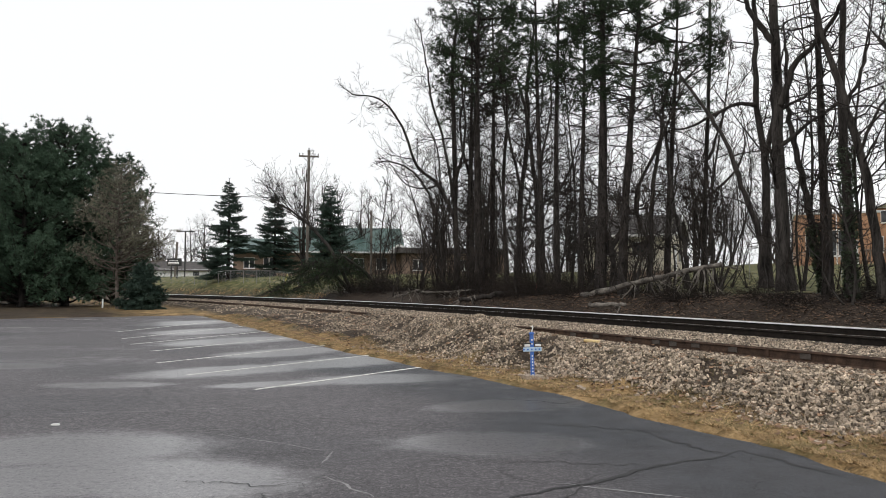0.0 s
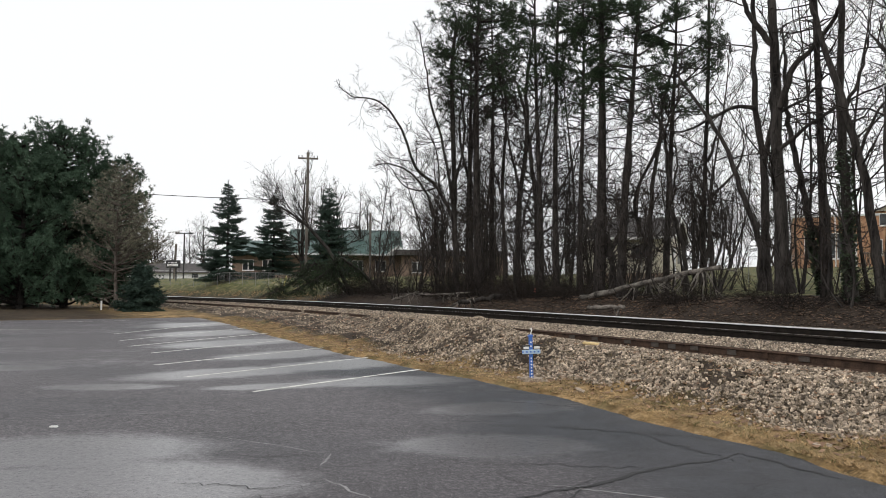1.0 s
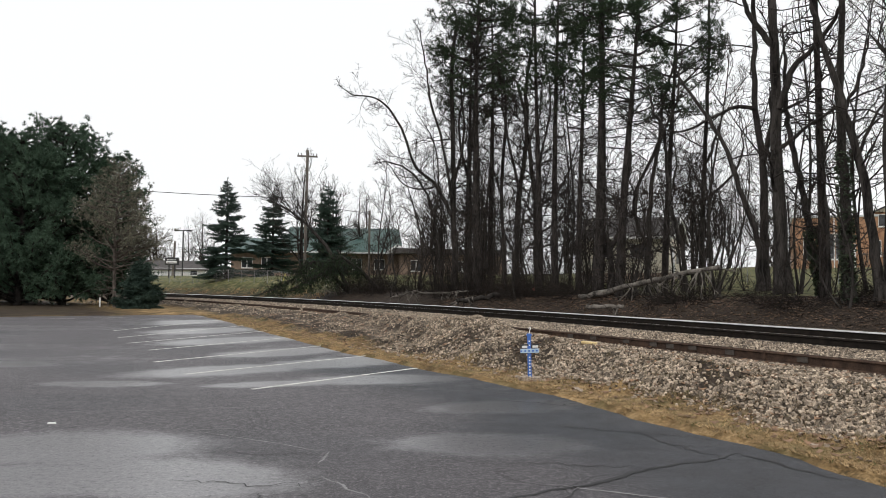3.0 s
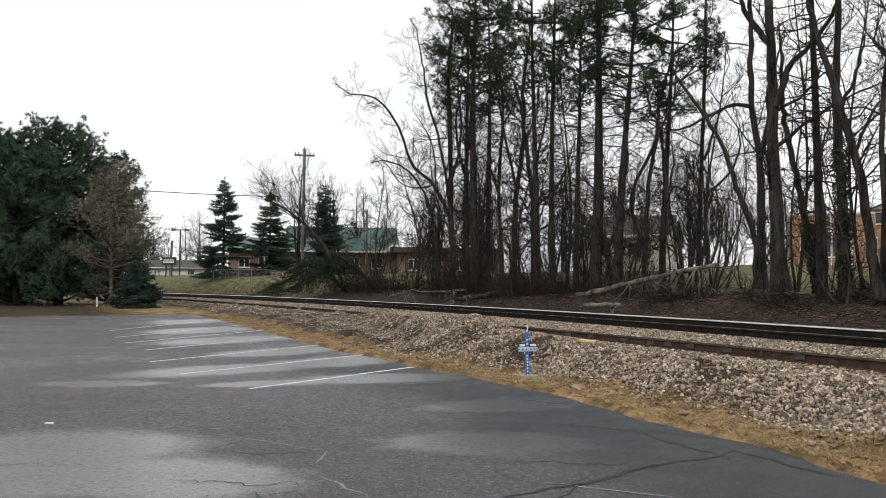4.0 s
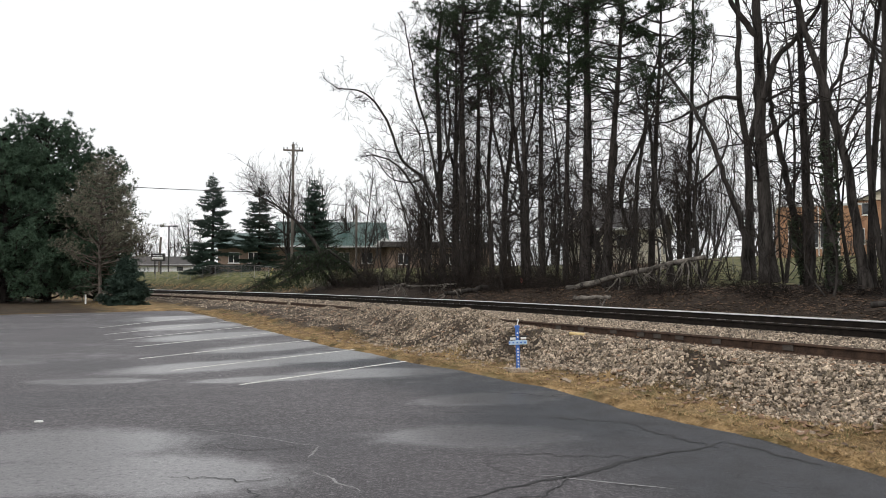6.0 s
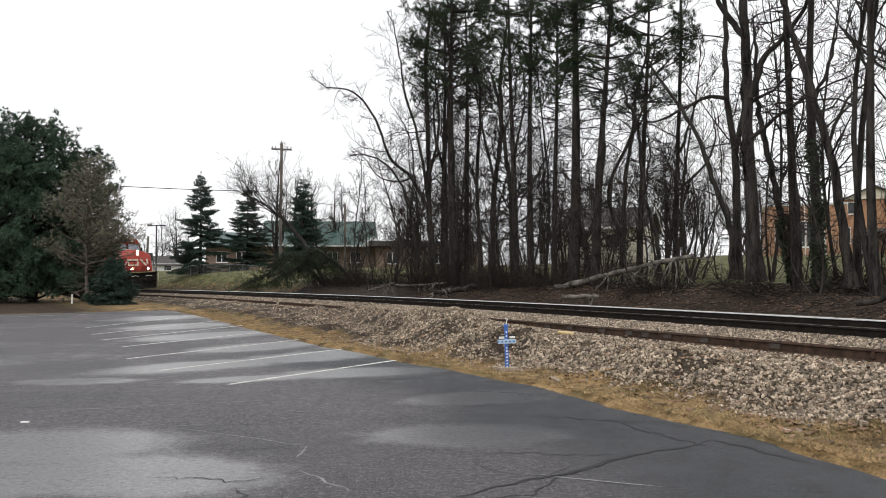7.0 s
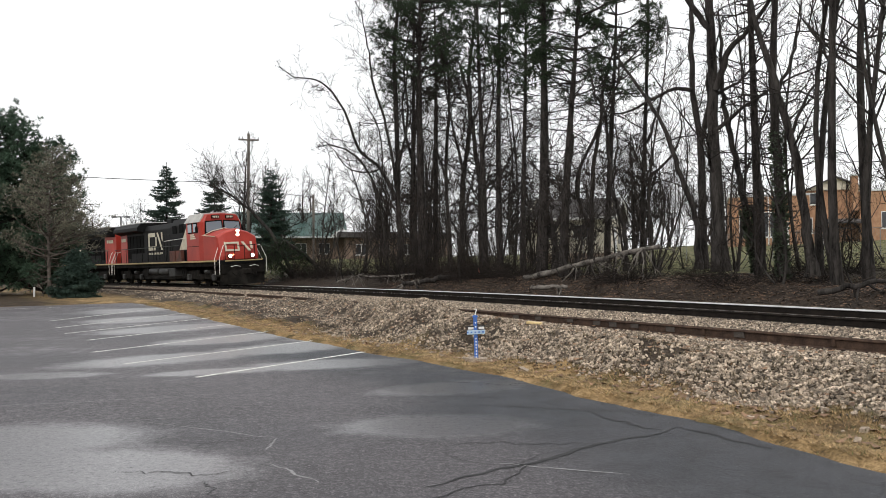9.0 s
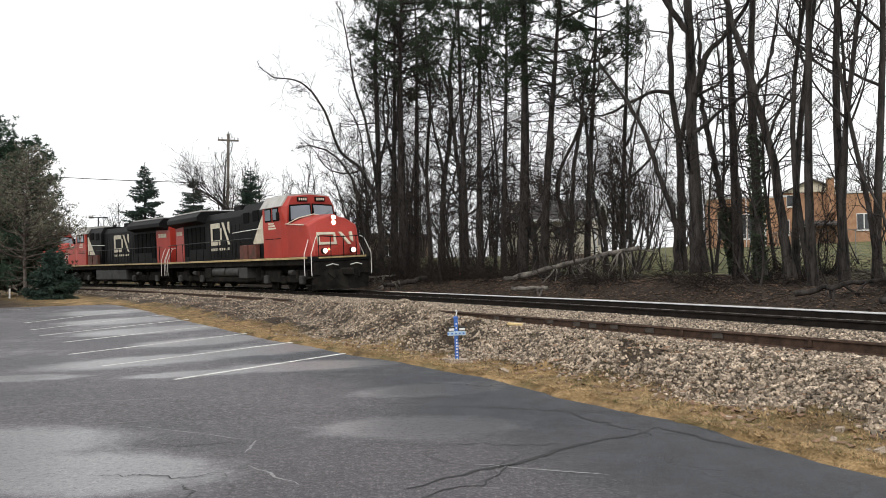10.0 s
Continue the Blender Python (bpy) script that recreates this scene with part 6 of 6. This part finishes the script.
        for k in range(4):
            x = -9.6 + 0.3 * k
            q = [(x, sg * 1.0, 3.25), (x + 0.2, sg * 1.0, 3.25), (x + 0.2, sg * 1.0, 3.5), (x, sg * 1.0, 3.5)]
            P("number_bar", slab("number_bar", q if sg < 0 else q[::-1], 0.1, M_CREAM))
    # cab, nose and windows
    low = [(1.36, 1.6), (1.36, 2.95), (1.36, 3.3), (1.36, 4.05), (1.02, 4.52), (0, 4.6)]
    P("cab", lofted("cab", [(4.7, low), (6.75, low), (7.25, [(1.30, 1.6), (1.30, 2.95), (1.30, 3.2), (1.22, 4.0), (0.98, 4.46), (0, 4.55)])], M_RED), "red crew cab")
    P("cab_roof", lofted("cab_roof", [(4.5, [(1.42, 4.02), (1.06, 4.57), (0, 4.66)]), (6.9, [(1.42, 4.02), (1.06, 4.57), (0, 4.66)])], M_ROOF, 0.01), "weathered pale roof")
    P("nose", lofted("nose", [(7.15, [(1.30, 1.6), (1.30, 2.6), (1.30, 3.12), (0.75, 3.38), (0, 3.58)]), (9.15, [(1.27, 1.6), (1.27, 2.6), (1.27, 3.04), (0.75, 3.32), (0, 3.52)]), (9.30, [(1.25, 1.6), (1.25, 2.55), (1.24, 2.96), (0.75, 3.24), (0, 3.44)]), (9.70, [(1.18, 1.6), (1.18, 1.72), (1.17, 1.85), (0.7, 1.90), (0, 1.94)])], M_RED, 0.04), "red wide nose")
    for sg in (-1, 1):
        # front window panes, number boards, side windows
        q = [(7.42, sg * 0.10, 3.50), (7.42, sg * 1.13, 3.36), (7.30, sg * 1.08, 4.0), (7.30, sg * 0.10, 4.06)]
        fr = [(7.41, sg * 0.04, 3.44), (7.41, sg * 1.19, 3.29), (7.285, sg * 1.13, 4.07), (7.285, sg * 0.04, 4.13)]
        win = P("front_window", slab("front_window", fr if sg > 0 else fr[::-1], 0.16, M_GRILLE), "black window frame")
        part("pane", slab("pane", q if sg > 0 else q[::-1], 0.03, M_GLASS), win, "cab glass with pale sky reflection in its colour")
        nb = P("number_board", block("number_board", 7.2, 7.34, min(sg * 0.2, sg * 0.72), max(sg * 0.2, sg * 0.72), 4.22, 4.44, M_GRILLE, 0.02), "black number board")
        for k in range(4):
            y = sg * 0.26 + sg * 0.11 * k
            part("number_bar", block("number_bar", 7.335, 7.35, min(y, y + sg * 0.07), max(y, y + sg * 0.07), 4.27, 4.39, M_CREAM, 0.002), nb)
        for a, b in ((5.0, 5.75), (5.9, 6.55)):
            sw = P("side_window", block("side_window", a, b, sg * 1.36 - 0.03, sg * 1.36 + 0.03, 3.35, 4.0, M_GRILLE, 0.02), "black window frame")
            part("pane", block("pane", a + 0.07, b - 0.07, sg * 1.37 - 0.035, sg * 1.37 + 0.035, 3.42, 3.93, M_GLASS, 0.005), sw)
        P("cab_door_line", block("cab_door_line", 4.9, 6.7, sg * 1.365 - 0.012, sg * 1.365 + 0.012, 2.50, 2.53, M_GRILLE, 0.002))
        for k in range(3):
            q = [(5.35, sg * 1.366, 2.98 + 0.12 * k), (6.2 - 0.1 * k, sg * 1.366, 2.98 + 0.12 * k), (6.2 - 0.1 * k, sg * 1.366, 3.06 + 0.12 * k), (5.35, sg * 1.366, 3.06 + 0.12 * k)]
            P("number_bar", slab("number_bar", q if sg < 0 else q[::-1], 0.02, M_CREAM))
        P("nose_stripe", pipe("nose_stripe", [(7.18, sg * 1.33, 3.17), (9.0, sg * 1.29, 3.04)], 0.028, M_CREAM), "off-white stripe")
        P("nose_stripe", pipe("nose_stripe", [(7.35, sg * 1.31, 3.18), (7.47, sg * 0.76, 3.44), (7.52, 0, 3.61)], 0.028, M_CREAM), "off-white stripe")
        P("mirror", block("mirror", 6.75, 6.85, sg * 1.52 - 0.08, sg * 1.52 + 0.08, 3.35, 3.75, M_BLACK, 0.02))
        # ditch lights
        dl = P("ditch_light", drum("ditch_light", (9.60, sg * 0.72, 1.84), (9.86, sg * 0.72, 1.84), 0.13, M_BLACK, 16))
        part("lens", drum("lens", (9.85, sg * 0.72, 1.84), (9.88, sg * 0.72, 1.84), 0.10, M_LAMP, 16), dl, "glowing warm-white lens")
    P("wiper", pipe("wiper", [(7.46, 0.5, 3.45), (7.42, 0.9, 3.75)], 0.012, M_BLACK))
    hl = P("headlight", block("headlight", 8.9, 9.42, -0.15, 0.15, 3.0, 3.47, M_RED, 0.05), "red twin headlight housing")
    for z in (3.12, 3.35):
        part("lens", drum("lens", (9.41, 0, z), (9.435, 0, z), 0.095, M_LAMP, 16), hl, "glowing warm-white lens")
    P("signal_light", drum("signal_light", (9.68, -0.45, 1.9), (9.73, -0.45, 1.9), 0.05, M_AMBER, 10), "small amber light")

    def face_x(z):
        return 9.72 - (z - 1.94) * 0.262

    def front_plate(pts):
        # the mark across the nose, following its slope
        q = [(face_x(z) + 0.03, y, z) for y, z in pts]
        P("mark", slab("mark", q, 0.09, M_CREAM), "off-white painted mark")
    y0, y1, z0, z1, b = -0.95, 0.85, 2.12, 2.68, 0.11
    front_plate([(y0, z0), (y0 + b, z0), (y0 + b, z1), (y0, z1)])
    front_plate([(y0 + b, z1 - b), (-0.02, z1 - b), (-0.02, z1), (y0 + b, z1)])
    front_plate([(y0 + b, z0), (-0.02, z0), (-0.02, z0 + b), (y0 + b, z0 + b)])
    front_plate([(-0.13, z0 + b), (-0.02, z0 + b), (-0.02, z1 - b), (-0.13, z1 - b)])
    front_plate([(0.14, z1), (0.56, z0), (0.72, z0), (0.30, z1)])
    front_plate([(0.72, z0 + 0.2), (0.85, z0 + 0.1), (0.85, z1), (0.72, z1)])
    P("nose_door", block("nose_door", 9.62, 9.72, 0.02, 0.62, 1.66, 2.08, M_RED, 0.01), "red nose door")
    # front platform, pilot, plow
    P("platform", block("platform", 9.55, 10.15, -1.45, 1.45, 1.38, 1.56, M_BLACK, 0.02))
    P("sill_stripe", block("sill_stripe", 10.13, 10.18, -1.2, 1.2, 1.50, 1.57, M_SILL, 0.01), "dirty yellow stripe")
    P("pilot", block("pilot", 9.8, 10.1, -1.4, 1.4, 0.75, 1.4, M_UNDER, 0.04))
    v, f = loft([[(9.95, sg * 1.42, 1.0), (9.9, sg * 1.42, 0.12), (9.8, sg * 1.42, 0.12), (9.8, sg * 1.42, 1.0)] for sg in (-1,)] + [[(10.3, 0, 1.0), (10.65, 0, 0.12), (10.5, 0, 0.12), (10.15, 0, 1.0)]] + [[(9.95, 1.42, 1.0), (9.9, 1.42, 0.12), (9.8, 1.42, 0.12), (9.8, 1.42, 1.0)]])
    P("plow", mesh_of("plow", v, f, M_UNDER), "dark steel snow plow")
    P("coupler", block("coupler", 10.0, 10.85, -0.16, 0.16, 0.72, 1.05, M_UNDER, 0.06))
    P("coupler", block("coupler", -11.15, -10.4, -0.16, 0.16, 0.72, 1.05, M_UNDER, 0.06))
    for sg in (-1, 1):
        P("air_hose", pipe("air_hose", [(10.1, sg * 0.4, 0.95), (10.4, sg * 0.45, 0.7), (10.45, sg * 0.62, 0.62), (10.2, sg * 0.8, 0.85)], 0.03, M_UNDER))
        P("uncoupling_lever", pipe("uncoupling_lever", [(10.26, sg * 0.3, 1.18), (10.3, sg * 0.6, 1.25), (10.26, sg * 0.9, 1.18)], 0.022, M_RAILWHITE))
        # corner steps and their white handrails, both ends
        for e, xa in ((1, 9.72), (-1, -10.35)):
            for k in range(4):
                P("step", block("step", xa - 0.28, xa + 0.28, sg * 1.42 - 0.12, sg * 1.42 + 0.1, 0.32 + 0.33 * k, 0.36 + 0.33 * k, M_UNDER, 0.008))
            for o in (-0.34, 0.34):
                P("step_handrail", pipe("step_handrail", [(xa + o, sg * 1.52, 0.75), (xa + o, sg * 1.52, 1.7), (xa + o - e * 0.1, sg * 1.22, 2.42), (xa + o - e * 0.3, sg * 1.05, 2.5)], 0.02, M_RAILWHITE), "white handrail")
        rail_pts = [(-10.0, sg * 1.44, 2.6)] + [(-9.6 + k * 1.2, sg * 1.44, 2.65) for k in range(12)]
        P("handrail", pipe("handrail", rail_pts, 0.022, M_TANK), "grey walkway handrail")
        for k in range(12):
            x = -9.6 + k * 1.2
            P("handrail_post", pipe("handrail_post", [(x, sg * 1.44, 1.58), (x, sg * 1.44, 2.65)], 0.022, M_BLACK, 5))
    for y in (-1.15, -0.55, 0.1, 0.75, 1.15):
        P("handrail_post", pipe("handrail_post", [(10.08, y, 1.55), (10.08, y, 2.5)], 0.022, M_BLACK, 5))
    P("handrail", pipe("handrail", [(10.08, -1.2, 2.5), (10.08, 0, 2.44), (10.08, 1.2, 2.5)], 0.022, M_BLACK), "black front handrail")
    P("belly", block("belly", -9.6, 9.6, -0.62, 0.62, 0.26, 1.25, M_UNDER, 0.05))
    # tank and air gear between the trucks
    P("fuel_tank", block("fuel_tank", -3.6, 2.6, -0.95, 1.38, 0.42, 1.22, M_TANK, 0.08), "dusty grey fuel tank")
    P("tank_base", block("tank_base", -3.6, 2.6, -1.35, -0.9, 0.40, 0.68, M_UNDER, 0.05))
    for a, b in ((-2.4, -0.55), (-0.4, 1.4)):
        P("air_reservoir", drum("air_reservoir", (a, -1.2, 0.95), (b, -1.2, 0.95), 0.26, M_TANK), "dusty grey air reservoir")
    P("equipment_box", block("equipment_box", 1.5, 2.6, -1.42, -0.9, 0.62, 1.18, M_TANK, 0.03))
    P("equipment_box", block("equipment_box", -3.5, -2.6, -1.42, -0.9, 0.62, 1.18, M_UNDER, 0.03))
    for cx in (6.55, -6.55):
        for sg in (-1, 1):
            sf = [(cx - 2.6, 0.62), (cx - 2.3, 0.98), (cx - 0.9, 1.0), (cx - 0.5, 0.72), (cx + 0.5, 0.72), (cx + 0.9, 1.0), (cx + 2.3, 0.98), (cx + 2.6, 0.62), (cx + 1.6, 0.45), (cx - 1.6, 0.45)]
            q = [(x, sg * 1.16, z) for x, z in sf]
            P("truck_frame", slab("truck_frame", q[::-1] if sg < 0 else q, 0.2, M_UNDER), "grimy truck side frame")
            for k in (-1, 0, 1):
                P("axle_box", block("axle_box", cx + k * 1.95 - 0.2, cx + k * 1.95 + 0.2, sg * 1.2 - 0.12, sg * 1.2 + 0.1, 0.36, 0.76, M_TANK if k else M_UNDER, 0.05))
                P("spring", drum("spring", (cx + k * 1.95 - 0.45, sg * 1.2, 0.62), (cx + k * 1.95 - 0.45, sg * 1.2, 1.0), 0.1, M_UNDER, 10))
            P("brake_cylinder", drum("brake_cylinder", (cx + 0.75, sg * 1.25, 0.9), (cx + 1.2, sg * 1.25, 0.9), 0.12, M_TANK, 12))
            P("sand_pipe", pipe("sand_pipe", [(cx + 2.7, sg * 1.1, 1.2), (cx + 2.75, sg * 1.0, 0.6), (cx + 2.62, sg * 0.8, 0.12)], 0.03, M_UNDER, 5))
        for k in (-1, 0, 1):
            t = Tubes()
            for sg in (-1, 1):
                t.add([(0, sg * 0.66, 0), (0, sg * 0.665, 0), (0, sg * 0.70, 0), (0, sg * 0.705, 0), (0, sg * 0.80, 0), (0, sg * 0.801, 0)], [0.05, 0.555, 0.555, 0.53, 0.525, 0.05], 28)
                for a in range(4):
                    c, s = math.cos(a * 1.571), math.sin(a * 1.571)
                    t.add([(0.3 * c, sg * 0.79, 0.3 * s), (0.3 * c, sg * 0.83, 0.3 * s)], [0.09, 0.07], 8)
            t.add([(0, -0.7, 0), (0, 0.7, 0)], [0.1, 0.1], 10)
            w = P("wheelset", t.mesh("wheelset", M_UNDER, False), "steel wheel pair")
            w.location = (cx + k * 1.95, 0, 0.53)
    return loco


lead = locomotive("red and black diesel locomotive with lit headlights")
second = copy_thing(lead, Matrix.Identity(4))
third = copy_thing(lead, Matrix.Identity(4))
tagged(second, "black and red diesel locomotive coupled back to front")
tagged(third, "red-nosed diesel locomotive at the rear")
# trailing units show no lit lamps
M_DARKLENS = surface("unlit lens", (0.25, 0.25, 0.24), (0.4, 0.4, 0.38), 5, 0.2, 0)
for unit in (second, third):
    for o in unit.children_recursive:
        if o.name.startswith(("lens", "signal_light")):
            o.data = o.data.copy()
            o.data.materials[0] = M_DARKLENS

# nose of the lead unit along the line: seconds, metres
RUN = [(0.0, 155.7), (2.0, 130.5), (4.0, 105.3), (6.0, 80.1), (7.0, 67.5), (7.5, 61.2), (8.0, 54.8), (8.5, 48.1), (9.0, 41.3), (9.5, 33.9), (10.0, 26.3)]


def nose_at(t):
    for (t0, s0), (t1, s1) in zip(RUN, RUN[1:]):
        if t <= t1:
            return s0 + (s1 - s0) * (t - t0) / (t1 - t0)
    return RUN[-1][1]


def motions():
    for unit, back, turned in ((lead, 10.0, 0), (second, 31.3, 180), (third, 53.0, 0)):
        walk(unit, [(t, railpose(s + back, 0.107) @ pose(0, 0, 0, 0, 0, turned)) for t, s in RUN])
        sense = -1 if turned else 1
        for o in unit.children:
            if not o.name.startswith("wheelset"):
                continue
            x, y, z = o.location
            rows = [(0.0, pose(x, y, z))]
            for k in range(0, 109):
                t = 6.4 + k / 30
                rows.append((t, pose(x, y, z) @ Matrix.Rotation(sense * (nose_at(6.4) - nose_at(t)) / 0.53, 4, "Y")))
            walk(o, rows)


motions()
